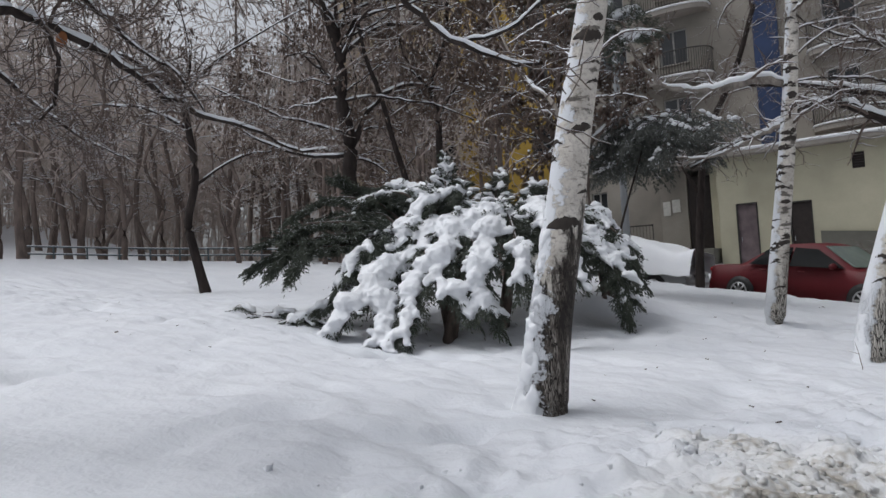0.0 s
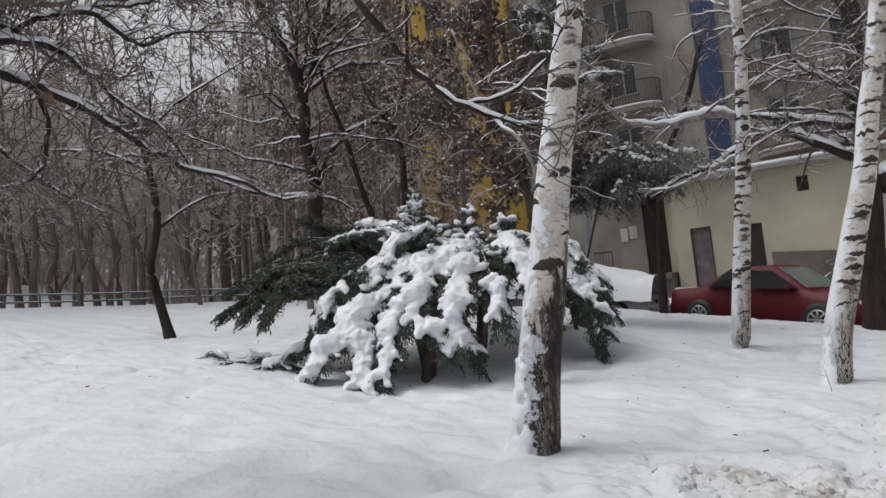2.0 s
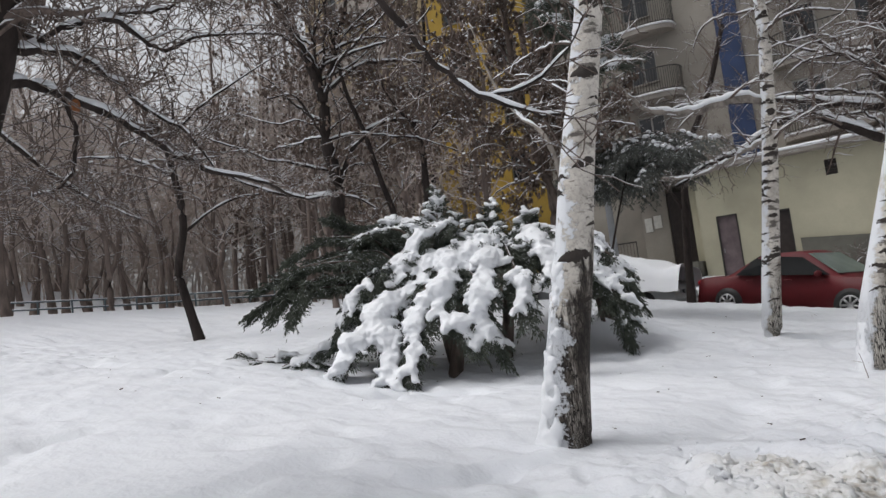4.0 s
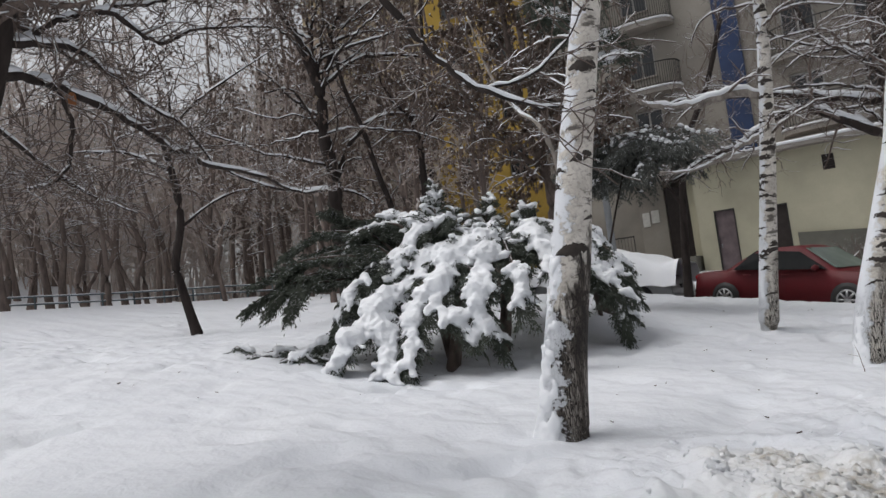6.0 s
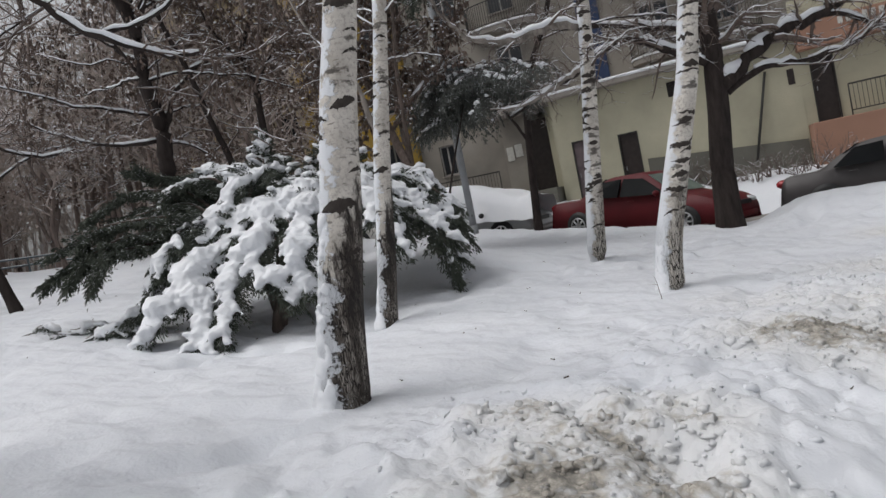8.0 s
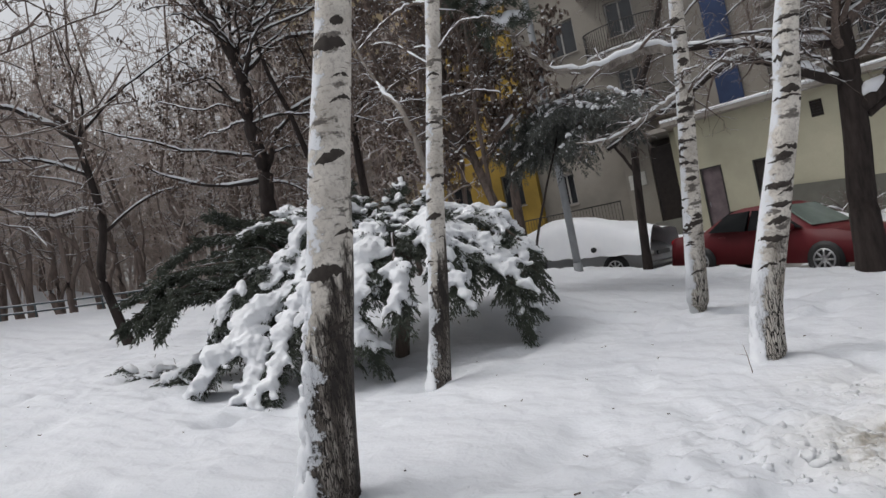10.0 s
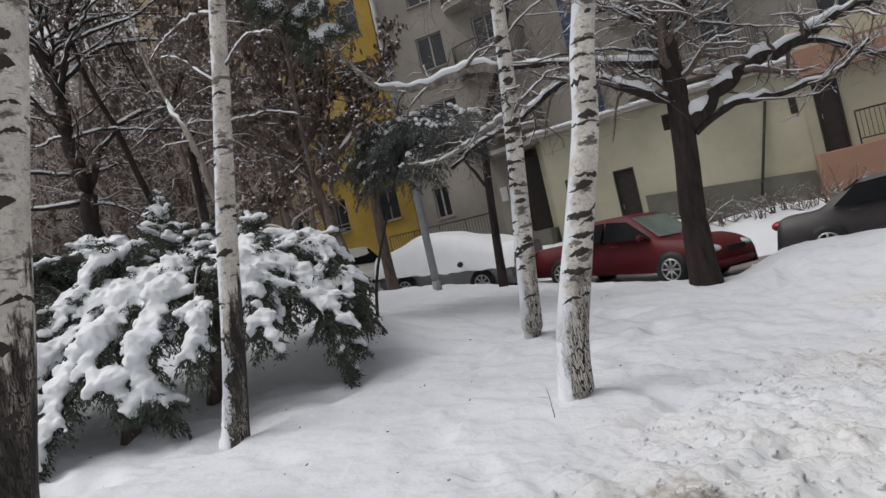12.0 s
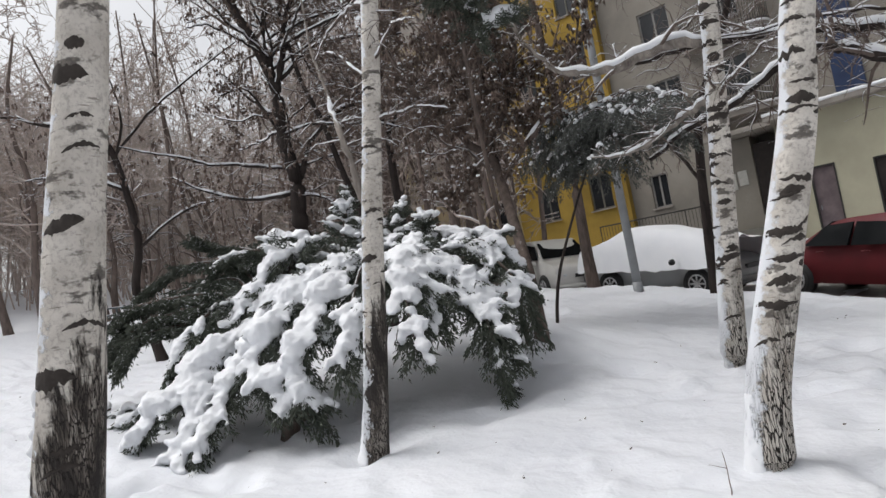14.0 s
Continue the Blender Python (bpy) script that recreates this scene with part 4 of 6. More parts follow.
def window(parent, x0, x1, z0, z1, y, mullions=1, frame_m=None, sill=True):
    win = new("window")
    win.parent = parent
    fr = Geo()
    w = 0.06
    for lo, hi in (((x0, z0), (x0 + w, z1)), ((x1 - w, z0), (x1, z1)), ((x0 + w, z0), (x1 - w, z0 + w)), ((x0 + w, z1 - w), (x1 - w, z1))):
        fr.box((lo[0], y + 0.1, lo[1]), (hi[0], y + 0.17, hi[1]))
    for k in range(mullions):
        xm = x0 + (x1 - x0) * (k + 1) / (mullions + 1)
        fr.box((xm - 0.035, y + 0.1, z0 + w), (xm + 0.035, y + 0.17, z1 - w))
    part("frame", fr, frame_m or M_WHITE, win, smooth=False)
    pg = Geo()
    pg.box((x0 + w, y + 0.13, z0 + w), (x1 - w, y + 0.14, z1 - w))
    part("pane", pg, M_GLASS, win, smooth=False)
    if sill:
        sg = Geo()
        sg.box((x0 - 0.06, y - 0.08, z0 - 0.05), (x1 + 0.06, y + 0.1, z0 - 0.003))
        part("sill", sg, M_SLAB, win, smooth=False)
    return win


BARS = {}


def upright(parent, at, height, radius):
    """One bar of a railing; bars of a size share their mesh."""
    key = (round(height, 3), radius)
    if key not in BARS:
        g = Geo()
        g.tube([Vector((0, 0, 0)), Vector((0, 0, height))], [radius] * 2, 5)
        BARS[key] = g.mesh("baluster", M_IRON)
    ob = part("baluster", BARS[key], M_IRON, parent)
    ob.location = at


def balcony(parent, xc, half, z, depth, y, rng):
    """A rounded concrete balcony with a bar railing and snow on its lip."""
    bal = new("balcony")
    bal.parent = parent
    n = 14
    edge = [(xc - half * math.cos(math.pi * k / n), y - depth * math.sin(math.pi * k / n) ** 0.6) for k in range(n + 1)]
    g = Geo()
    g.v = [(a, b, z) for a, b in edge] + [(a, b, z - 0.2) for a, b in edge]
    m = n + 1
    g.f = [tuple(range(m)), tuple(reversed(range(m, 2 * m)))] + [(k, k + m, k + 1 + m, k + 1) for k in range(n)]
    part("slab", g, M_SLAB, bal, smooth=False)
    for h, r in ((1.0, 0.025), (0.12, 0.015)):
        rail = Geo()
        rail.tube([Vector((a, b, z + h)) for a, b in edge], [r] * m, 5)
        part("handrail" if h > 0.5 else "bottom_rail", rail, M_IRON, bal)
    for a, b in zip(edge, edge[1:]):
        for t in (0.0, 0.33, 0.66):
            q = (a[0] + (b[0] - a[0]) * t, a[1] + (b[1] - a[1]) * t)
            upright(bal, (*q, z), 1.0, 0.012)
    sn = Geo()
    sn.tube([Vector((a, b - 0.01, z + 0.02)) for a, b in edge], [0.06] * m, 6, True, 0.7)
    part("snow_lip", sn, M_SNOW, bal, "snow along the balcony edge")
    return bal


def apartment_house():
    rng = random.Random(31)
    house = thing("apartment_house", (0, 0, 0), 0, "weathered grey panel apartment tower with rounded balconies", "building")
    # windows of the tower: columns of openings by storey
    storeys = [5.35 + 2.75 * k for k in range(7)]
    cols = [(-4.45, -3.35), (-7.0, -5.8), (1.3, 2.4), (3.6, 4.7), (7.2, 8.4), (10.5, 11.7), (14.5, 15.7)]
    holes = [(-7.75, -7.05, 2.75, 4.05)]
    for z in storeys:
        for a, b in cols:
            holes.append((a, b, z + 0.75, z + 2.15))
    wall_with_holes("wall", -8.6, 26, -0.5, 25, MAIN, 0.35, holes, M_WALLG, house)
    for a, b, c, d in holes:
        window(house, a, b, c, d, MAIN, 1)
    for z in storeys:
        balcony(house, -3.9, 1.5, z + 0.05, 0.9, MAIN - 0.002, rng)
        balcony(house, 3.1, 2.3, z + 0.05, 0.95, MAIN - 0.002, rng)
        balcony(house, 11.1, 2.2, z + 0.05, 0.95, MAIN - 0.002, rng)
    slab("end_wall", (25.65, MAIN + 0.35, -0.5), (26, MAIN + 12, 25), M_WALLG, house)
    slab("back_wall", (-8.6, MAIN + 11.6, -0.5), (25.65, MAIN + 12, 25), M_WALLG, house)
    slab("roof", (-8.7, MAIN - 0.3, 25), (26.2, MAIN + 12.2, 25.4), M_SLAB, house)
    slab("blue_panel", (-0.95, MAIN - 0.12, 4.7), (-0.1, MAIN - 0.003, 24.5), M_BLUE, house, "dark blue vertical cladding strip")


def side_wing(name, label, x0, x1, y, top, wall_m, columns, boxes, first):
    house = thing(name, (0, 0, 0), 0, label, "building")
    holes = []
    storeys = int((top - first) // 2.75)
    for k in range(storeys):
        z = first + 2.75 * k
        for a in columns:
            holes.append((a, a + 1.0, z + 0.8, z + 2.25))
    wall_with_holes("wall", x0, x1, 0.2, top, y, 0.35, holes, wall_m, house)
    for a, b, c, d in holes:
        window(house, a, b, c, d, y, 1, M_PLINTH)
    for k in range(storeys):
        z = first + 2.75 * k
        for a in boxes:
            slab("balcony", (a, y - 0.9, z + 0.1), (a + 1.3, y - 0.003, z + 1.2), M_SLAB, house, "grey boxed-in balcony")
    slab("end_wall", (x0, y + 0.35, 0.2), (x0 + 0.35, y + 11, top), wall_m, house)
    slab("back_wall", (x0 + 0.35, y + 10.65, 0.2), (x1, y + 11, top), wall_m, house)
    slab("roof", (x0, y - 0.3, top), (x1, y + 11.2, top + 0.35), M_SLAB, house)


def low_front():
    """The single-storey front building with its doors, vent and ledge."""
    house = thing("front_building", (0, 0, 0), 0, "low cream-rendered front building with steel doors", "building")
    z0, z1 = -0.6, 4.42
    doors = [(-1.63, -0.94, 0.45, 2.78), (0.02, 0.71, 0.35, 2.67), (6.27, 6.95, 1.62, 3.72)]
    holes = doors + [(1.93, 2.28, 3.54, 4.07)]
    wall_with_holes("wall", -2.2, 5.95, z0, z1, FACE, 0.3, [h for h in holes if h[1] < 5.9], M_WALLC, house)
    wall_with_holes("porch_wall", 5.952, 20, z0, z1 + 1.2, FACE + 0.03, 0.3, [doors[2]], M_WALLC, house)
    slab("side_wall", (-2.2, FACE + 0.3, z0), (-1.9, MAIN - 0.01, z1), M_WALLC, house)
    pg = Geo()
    pg.box((0.9, FACE - 0.06, z0), (5.9, FACE - 0.003, 1.15))
    pg.v = [(x, y, z if z < 0 else 1.62 - 0.088 * (x - 0.9)) for x, y, z in pg.v]
    part("plinth", pg, M_PLINTH, house, "dark cement plinth", False)
    slab("ledge", (-2.5, FACE - 0.45, z1 + 0.003), (5.94, MAIN - 0.01, z1 + 0.18), M_SLAB, house)
    g = Geo()
    pts = [Vector((-2.5 + 8.4 * k / 40, FACE - 0.38, z1 + 0.2)) for k in range(41)]
    g.tube(pts, [0.11 + 0.03 * noise.noise(p * 2) for p in pts], 8, True, 0.6)
    part("ledge_snow", g, M_SNOW, house, "snow on the ledge")
    for i, (a, b, c, d) in enumerate(doors):
        dr = new("door")
        dr.parent = house
        leaf = Geo()
        leaf.box((a + 0.04, FACE + 0.08, c), (b - 0.04, FACE + 0.13, d - 0.04))
        part("leaf", leaf, M_DOORP if i == 0 else M_DOORD, dr, "faded purple steel leaf" if i == 0 else "dark brown steel leaf", False)
        fr = Geo()
        for lo, hi in (((a, c), (a + 0.04, d)), ((b - 0.04, c), (b, d)), ((a + 0.04, d - 0.04), (b - 0.04, d))):
            fr.box((lo[0], FACE - 0.02, lo[1]), (hi[0], FACE + 0.2, hi[1]))
        part("frame", fr, M_IRON, dr, smooth=False)
        h = Geo()
        h.tube([Vector((a + 0.12, FACE + 0.03, c + 1.0)), Vector((a + 0.12, FACE + 0.03, c + 1.15))], [0.015] * 2, 6)
        part("handle", h, M_POLE, dr)
    vg = Geo()
    for k in range(6):
        z = 3.57 + 0.083 * k
        vg.box((1.95, FACE + 0.06, z), (2.26, FACE + 0.1, z + 0.05))
    part("vent_grille", vg, M_DOORD, house, "dark vent grille", False)
    back = Geo()
    back.box((1.93, FACE + 0.2, 3.54), (2.28, FACE + 0.22, 4.07))
    part("vent_back", back, M_IRON, house, smooth=False)
    slab("orange_plinth", (5.96, FACE - 1.1, z0), (20, FACE + 0.02, 1.6), M_ORANGE, house, "salmon-painted porch terrace", 0.02)
    slab("canopy_board", (5.96, FACE - 0.5, 3.95), (8.7, FACE + 0.025, 4.75), M_ORANGE, house, "salmon-painted board over the porch door", 0.01)
    for k in range(6):
        slab("sign_bar", (7.15 + 0.22 * k, FACE - 0.53, 4.45), (7.28 + 0.22 * k, FACE - 0.503, 4.66), M_PAPER, house, "pale worn sign letter bar", 0)
    pipe = Geo()
    pipe.tube([Vector((4.3, FACE - 0.2, 0.75)), Vector((4.62, FACE - 0.14, 2.1)), Vector((4.98, FACE - 0.06, 3.6))], [0.045, 0.042, 0.04], 10)
    part("downpipe", pipe, M_IRON, house, "dark leaning metal pipe")
    slab("notice", (5.6, FACE - 0.04, 3.0), (5.8, FACE - 0.003, 3.5), M_DOORD, house, "small dark notice board", 0.005)
    fence = new("porch_railing")
    fence.parent = house
    fence["label"] = "black iron railing"
    y = FACE - 1.0
    rail = Geo()
    rail.tube([Vector((7.05, y, 2.55)), Vector((12, y, 2.55))], [0.03] * 2, 6)
    part('handrail', rail, M_IRON, fence)
    rail = Geo()
    rail.tube([Vector((7.05, y, 1.75)), Vector((12, y, 1.75))], [0.02] * 2, 6)
    part('handrail', rail, M_IRON, fence)
    for k in range(42):
        x = 7.05 + k * 0.118
        upright(fence, (x, y, 1.6 if k % 10 == 0 else 1.75), 0.95 if k % 10 == 0 else 0.8, 0.022 if k % 10 == 0 else 0.009)


def entrance():
    """Recessed dark entrance left of the front building, with its railing."""
    ent = thing("entrance", (0, 0, 0), 0, "dark house entrance with iron railing and notices", "entrance")
    slab("door_leaf", (-3.55, MAIN - 0.9, 1.3), (-2.6, MAIN - 0.82, 4.1), M_DOORD, ent, "dark brown door", 0.01)
    slab("porch_side", (-2.58, MAIN - 1.6, 0.2), (-2.25, MAIN - 0.01, 4.4), M_WALLC, ent, "", 0.01)
    slab("porch_wall", (-4.6, MAIN - 0.95, 0.2), (-3.57, MAIN - 0.01, 4.4), M_WALLG, ent, "", 0.01)
    slab("canopy", (-4.8, MAIN - 2.0, 4.42), (-2.22, MAIN - 0.012, 4.58), M_SLAB, ent)
    slab("notice_sheet", (-4.5, MAIN - 0.99, 2.7), (-4.22, MAIN - 0.955, 3.25), M_PAPER, ent, "pale paper notice", 0.004)
    slab("notice_sheet", (-4.15, MAIN - 0.99, 2.8), (-3.85, MAIN - 0.955, 3.3), M_PAPER, ent, "pale paper notice", 0.004)
    slab("steps", (-4.7, MAIN - 3.2, 0.0), (-2.3, MAIN - 0.9, 1.28), M_PLINTH, ent)
    y = MAIN - 1.9
    fence = new("ramp_railing")
    fence.parent = ent
    fence["label"] = "black iron ramp railing"
    for z in (2.35, 1.55):
        rail = Geo()
        rail.tube([Vector((-9.2, y, z + 0.05)), Vector((-4.7, y, z))], [0.025] * 2, 5)
        part("handrail", rail, M_IRON, fence)
    for k in range(37):
        x = -9.2 + k * 0.125
        upright(fence, (x, y, 1.1 if k % 9 == 0 else 1.55), 1.28 if k % 9 == 0 else 0.83, 0.02 if k % 9 == 0 else 0.008)
    slab("ramp", (-9.3, y - 0.1, 0.0), (-4.71, MAIN - 0.35, 1.15), M_PLINTH, ent)


apartment_house()
side_wing("yellow_house", "yellow rendered apartment wing half hidden behind the trees", -14.0, -8.62, MAIN - 0.25, 25, M_WALLY, (-10.3, -12.9), (), 2.4)
side_wing("brown_house", "drab yellow-brown apartment wing behind bare trees", -22.0, -14.02, MAIN + 0.1, 25, M_WALLB, (-15.6, -20.6), (-18.9, -17.4), 2.4)
low_front()
entrance()


# ---- cars ----
def car(name, at, rz, pitch, paint, label, length=4.35, width=1.7, height=1.42, snow=0.0, profile="sedan", screen=None, roll=0.0):
    """A car along +x with its nose at the front, standing on its wheels."""
    root = new(name)
    root.matrix_basis = pose(*at, roll, pitch, rz)
    tagged(root, label, "car", "parked cars")
    L, W, H = length, width, height
    h = W / 2
    if profile == "sedan":
        side = [(-L / 2, 0.35), (-L / 2 - 0.02, 0.6), (-L / 2 + 0.05, 0.86), (-L / 2 + 0.2, 0.95), (-L * 0.33, 0.98), (-L * 0.24, 1.22), (-L * 0.14, H - 0.05), (-L * 0.02, H), (L * 0.08, H - 0.03),
                (L * 0.245, 0.98), (L * 0.36, 0.92), (L * 0.45, 0.80), (L / 2 - 0.02, 0.62), (L / 2, 0.45), (L / 2 - 0.05, 0.25)]
        belt = 0.95
    else:
        side = [(-L / 2, 0.4), (-L / 2, 0.8), (-L / 2 + 0.04, 1.05), (-L / 2 + 0.15, H - 0.08), (-L * 0.3, H), (L * 0.0, H), (L * 0.08, H - 0.04), (L * 0.22, 1.1), (L * 0.28, 1.05), (L * 0.42, 0.98), (L / 2 - 0.03, 0.85), (L / 2, 0.5), (L / 2 - 0.05, 0.3)]
        belt = 1.06
    g = Geo()
    pr = smoothed([Vector((x, 0, z)) for x, z in side], 3)
    cuts = [(-1.0, 0.0), (-0.97, 0.35), (-0.86, 1.0), (-0.5, 1.0), (0.0, 1.0), (0.5, 1.0), (0.86, 1.0), (0.97, 0.35), (1.0, 0.0)]
    m = len(pr)
    for s, fill in cuts:
        for p in pr:
            tuck = 0.78 + 0.22 * (1 - smooth01(belt, H, p.z))
            z = p.z if abs(s) < 0.9 else min(p.z, belt + (p.z - belt) * fill * 0.5) if p.z > belt else p.z
            g.v.append((p.x * (1 - 0.03 * s * s) - 0.0, s * h * tuck, z - 0.02 * s * s))
    for a in range(len(cuts) - 1):
        for i in range(m - 1):
            g.f.append((a * m + i, a * m + i + 1, (a + 1) * m + i + 1, (a + 1) * m + i))
    # sides and floor
    lo = len(g.v)
    for s in (-1, 1):
        for p in pr:
            g.v.append((p.x, s * h * 0.96, 0.24))
    last = (len(cuts) - 1) * m
    for i in range(m - 1):
        g.f.append((i, lo + i, lo + i + 1, i + 1))
        g.f.append((last + i + 1, lo + m + i + 1, lo + m + i, last + i))
        g.f.append((lo + i, lo + m + i, lo + m + i + 1, lo + i + 1))
    body = part("body", g, paint, root)
    # glazing
    z1 = H - 0.1
    if profile == "sedan":
        sides_ = [[(-L * 0.26, belt + 0.03), (-L * 0.17, z1 - 0.04), (-L * 0.055, z1), (-L * 0.06, belt + 0.02)], [(-L * 0.045, belt + 0.02), (-L * 0.04, z1), (L * 0.07, z1 - 0.03), (L * 0.21, belt + 0.02)]]
        front, rear = ((L * 0.095, H - 0.05), (L * 0.24, 1.0)), ((-L * 0.155, H - 0.07), (-L * 0.29, 1.03))
    else:
        sides_ = [[(-L * 0.42, belt + 0.05), (-L * 0.4, z1 - 0.05), (-L * 0.26, z1), (-L * 0.26, belt + 0.03)], [(-L * 0.24, belt + 0.03), (-L * 0.24, z1), (-L * 0.07, z1), (-L * 0.06, belt + 0.03)], [(-L * 0.045, belt + 0.03), (-L * 0.05, z1), (L * 0.06, z1 - 0.04), (L * 0.18, belt + 0.03)]]
        front, rear = ((L * 0.075, H - 0.06), (L * 0.215, 1.12)), ((-L * 0.475, H - 0.15), (-L * 0.495, 1.1))
    for s in (-1, 1):
        for quad in sides_:
            w = Geo()
            for (x, z) in quad:
                tuck = 0.78 + 0.22 * (1 - smooth01(belt, H, z))
                w.v.append((x, s * (h * tuck * (0.99 if z < belt + 0.1 else 0.965) + 0.012), z))
            for (x, z) in quad:
                tuck = 0.78 + 0.22 * (1 - smooth01(belt, H, z))
                w.v.append((x, s * (h * tuck * 0.93), z))
            w.f = [(0, 1, 2, 3) if s < 0 else (3, 2, 1, 0), (7, 6, 5, 4), (0, 4, 5, 1), (1, 5, 6, 2), (2, 6, 7, 3), (3, 7, 4, 0)]
            part("side_window", w, M_CARGLASS, root, smooth=False)
    for (xa, za), (xb, zb), m_ in ((*front, screen or M_CARGLASS), (*rear, M_CARGLASS)):
        w = Geo()
        e = 0.025 if xb > 0 else -0.025
        for off in (e, -e):
            w.v += [(xa + off, -h * 0.68, za), (xa + off, h * 0.68, za), (xb + off, h * 0.82, zb), (xb + off, -h * 0.82, zb)]
        w.f = [(0, 1, 2, 3), (7, 6, 5, 4), (0, 4, 5, 1), (1, 5, 6, 2), (2, 6, 7, 3), (3, 7, 4, 0)]
        part("windscreen" if xb > 0 else "rear_window", w, m_, root, smooth=False)
    # wheels in dark arches
    for x in (-L / 2 + 0.9, L / 2 - 0.95):
        for s in (-1, 1):
            arch = Geo()
            arch.tube([Vector((x, s * (h - 0.16), 0.31)), Vector((x, s * (h + 0.004), 0.31))], [0.37, 0.37], 20)
            part("wheel_arch", arch, M_PLASTIC, root)
            wheel = new("wheel")
            wheel.parent = root
            t = Geo()
            t.tube([Vector((x, s * (h - 0.14 + d), 0.31)) for d in (0, 0.02, 0.15, 0.17)], [0.27, 0.31, 0.31, 0.28], 22)
            part("tyre", t, M_TYRE, wheel)
            r = Geo()
            r.tube([Vector((x, s * (h + 0.033), 0.31)), Vector((x, s * (h + 0.045), 0.31))], [0.07, 0.05], 10)
            for k in range(8):
                a = k * math.pi / 4
                d = Vector((math.cos(a), 0, math.sin(a)))
                c = Vector((x, s * (h + 0.036), 0.31))
                r.tube([c + d * 0.04, c + d * 0.205], [0.028, 0.02], 4)
            ring = [Vector((x + 0.21 * math.cos(a), s * (h + 0.034), 0.31 + 0.21 * math.sin(a))) for a in np.linspace(0, 2 * math.pi, 21)]
            r.tube(ring, [0.018] * 21, 5, False)
            part("rim", r, M_RIM, wheel)
    for s in (-1, 1):
        lamp = Geo()
        lamp.blob((L / 2 - 0.2, s * h * 0.70, 0.66), (0.19, 0.2, 0.085), 12, 8, 0.0)
        part("headlight", lamp, M_LAMPG, root)
        lamp = Geo()
        lamp.blob((-L / 2 + 0.1, s * h * 0.80, 0.80), (0.15, 0.17, 0.1), 12, 8, 0.0)
        part("tail_light", lamp, M_LAMPR, root)
        mir = Geo()
        mir.blob((L * 0.175, s * (h + (0.26 if snow else 0.1)), 0.86 if snow else 1.0), (0.07, 0.11, 0.075), 10, 6, 0.0)
        part("mirror", mir, paint if not snow else M_PLASTIC, root)
        for x in (() if snow else (-L * 0.2, L * 0.0)):
            hd = Geo()
            hd.tube([Vector((x, s * (h + 0.015), 0.86)), Vector((x + 0.17, s * (h + 0.015), 0.86))], [0.014] * 2, 6)
            part("door_handle", hd, paint, root)
    bp = Geo()
    bp.tube([Vector((L / 2 - 0.12, -h * 0.92, 0.36)), Vector((L / 2 - 0.0, -h * 0.6, 0.36)), Vector((L / 2 + 0.015, 0, 0.36)), Vector((L / 2 - 0.0, h * 0.6, 0.36)), Vector((L / 2 - 0.12, h * 0.92, 0.36))], [0.08] * 5, 8, True, 0.9)
    part("front_bumper", bp, paint, root)
    gr = Geo()
    gr.box((L / 2 - 0.05, -0.35, 0.58), (L / 2 + 0.012, 0.35, 0.68))
    part("grille", gr, M_PLASTIC, root, smooth=False)
    if snow:
        sg = Geo()
        rows = 21
        tops = [max(q.z for q in pr[max(0, i - 2):i + 3]) for i in range(m)]
        tops = [sum(tops[max(0, i - 4):i + 5]) / len(tops[max(0, i - 4):i + 5]) for i in range(m)]
        for a in range(rows):
            s = -1 + 2 * a / (rows - 1)
            for p, top in zip(pr, tops):
                hump = max(top, 0.95) + snow * (0.85 + 0.5 * noise.noise(Vector((p.x * 1.1, s * 1.5, 1))))
                edge = 0.66 + 0.07 * noise.noise(Vector((p.x * 3, s, 4)))
                z = edge + (hump - edge) * (1 - abs(s) ** 7)
                sg.v.append((p.x * 1.03, s * h * (1.14 + 0.03 * noise.noise(Vector((p.x * 2, s * 3, 8)))), z))
        for a in range(rows - 1):
            for i in range(m - 1):
                sg.f.append((a * m + i, a * m + i + 1, (a + 1) * m + i + 1, (a + 1) * m + i))
        part("snow_cover", sg, M_SNOW, root, "thick unbroken snow cover")
    return root


SLOPE = math.degrees(math.atan(0.097))
car("red_car", (1.24, 17.16, road_z(1.24) + 0.04), -27, SLOPE * 0.89, M_RED, "dusty dark red sedan parked along the yard road", 4.78, 1.74, 1.5, screen=M_SCREEN, roll=-2.5)
car("grey_car", (6.5, 16.5, road_z(6.5) + 0.0), -12, 0.8, M_GREYCAR, "dark grey sedan parked along the yard road", 4.5, 1.75, 1.47, roll=-1.4)
car("snowed_in_car", (-3.75, 18.5, road_z(-3.75)), -8, SLOPE, M_SILVER, "grey car buried under thick fresh snow", 4.3, 1.7, 1.36, snow=0.4)
car("white_suv", (-7.7, 19.2, road_z(-7.7)), -32, SLOPE * 0.85, M_WHITECAR, "white off-road car with snow on its roof", 4.2, 1.75, 1.62, profile="suv", roll=-2.5)


# ---- lamp post and fence ----
def lamp_post():
    p = thing("lamp_post", (-1.82, 13.03, ground_z(-1.82, 13.03) - 0.2), 0, "grey galvanised steel lamp post standing in the snow", "lamp post")
    g = Geo()
    g.tube([Vector((0, 0, 0)), Vector((0, 0, 4.0)), Vector((0, 0, 9.5))], [0.075, 0.07, 0.05], 14)
    part("pole", g, M_POLE, p)
    g = Geo()
    g.tube([Vector((0, 0, 0.0)), Vector((0, 0, 0.35))], [0.09, 0.085], 14)
    part("foot_sleeve", g, M_POLE, p)
    g = Geo()
    g.tube([Vector((0, 0, 9.4)), Vector((0.3, -0.4, 9.8)), Vector((0.6, -1.0, 9.9))], [0.04] * 3, 8)
    part("arm", g, M_POLE, p)


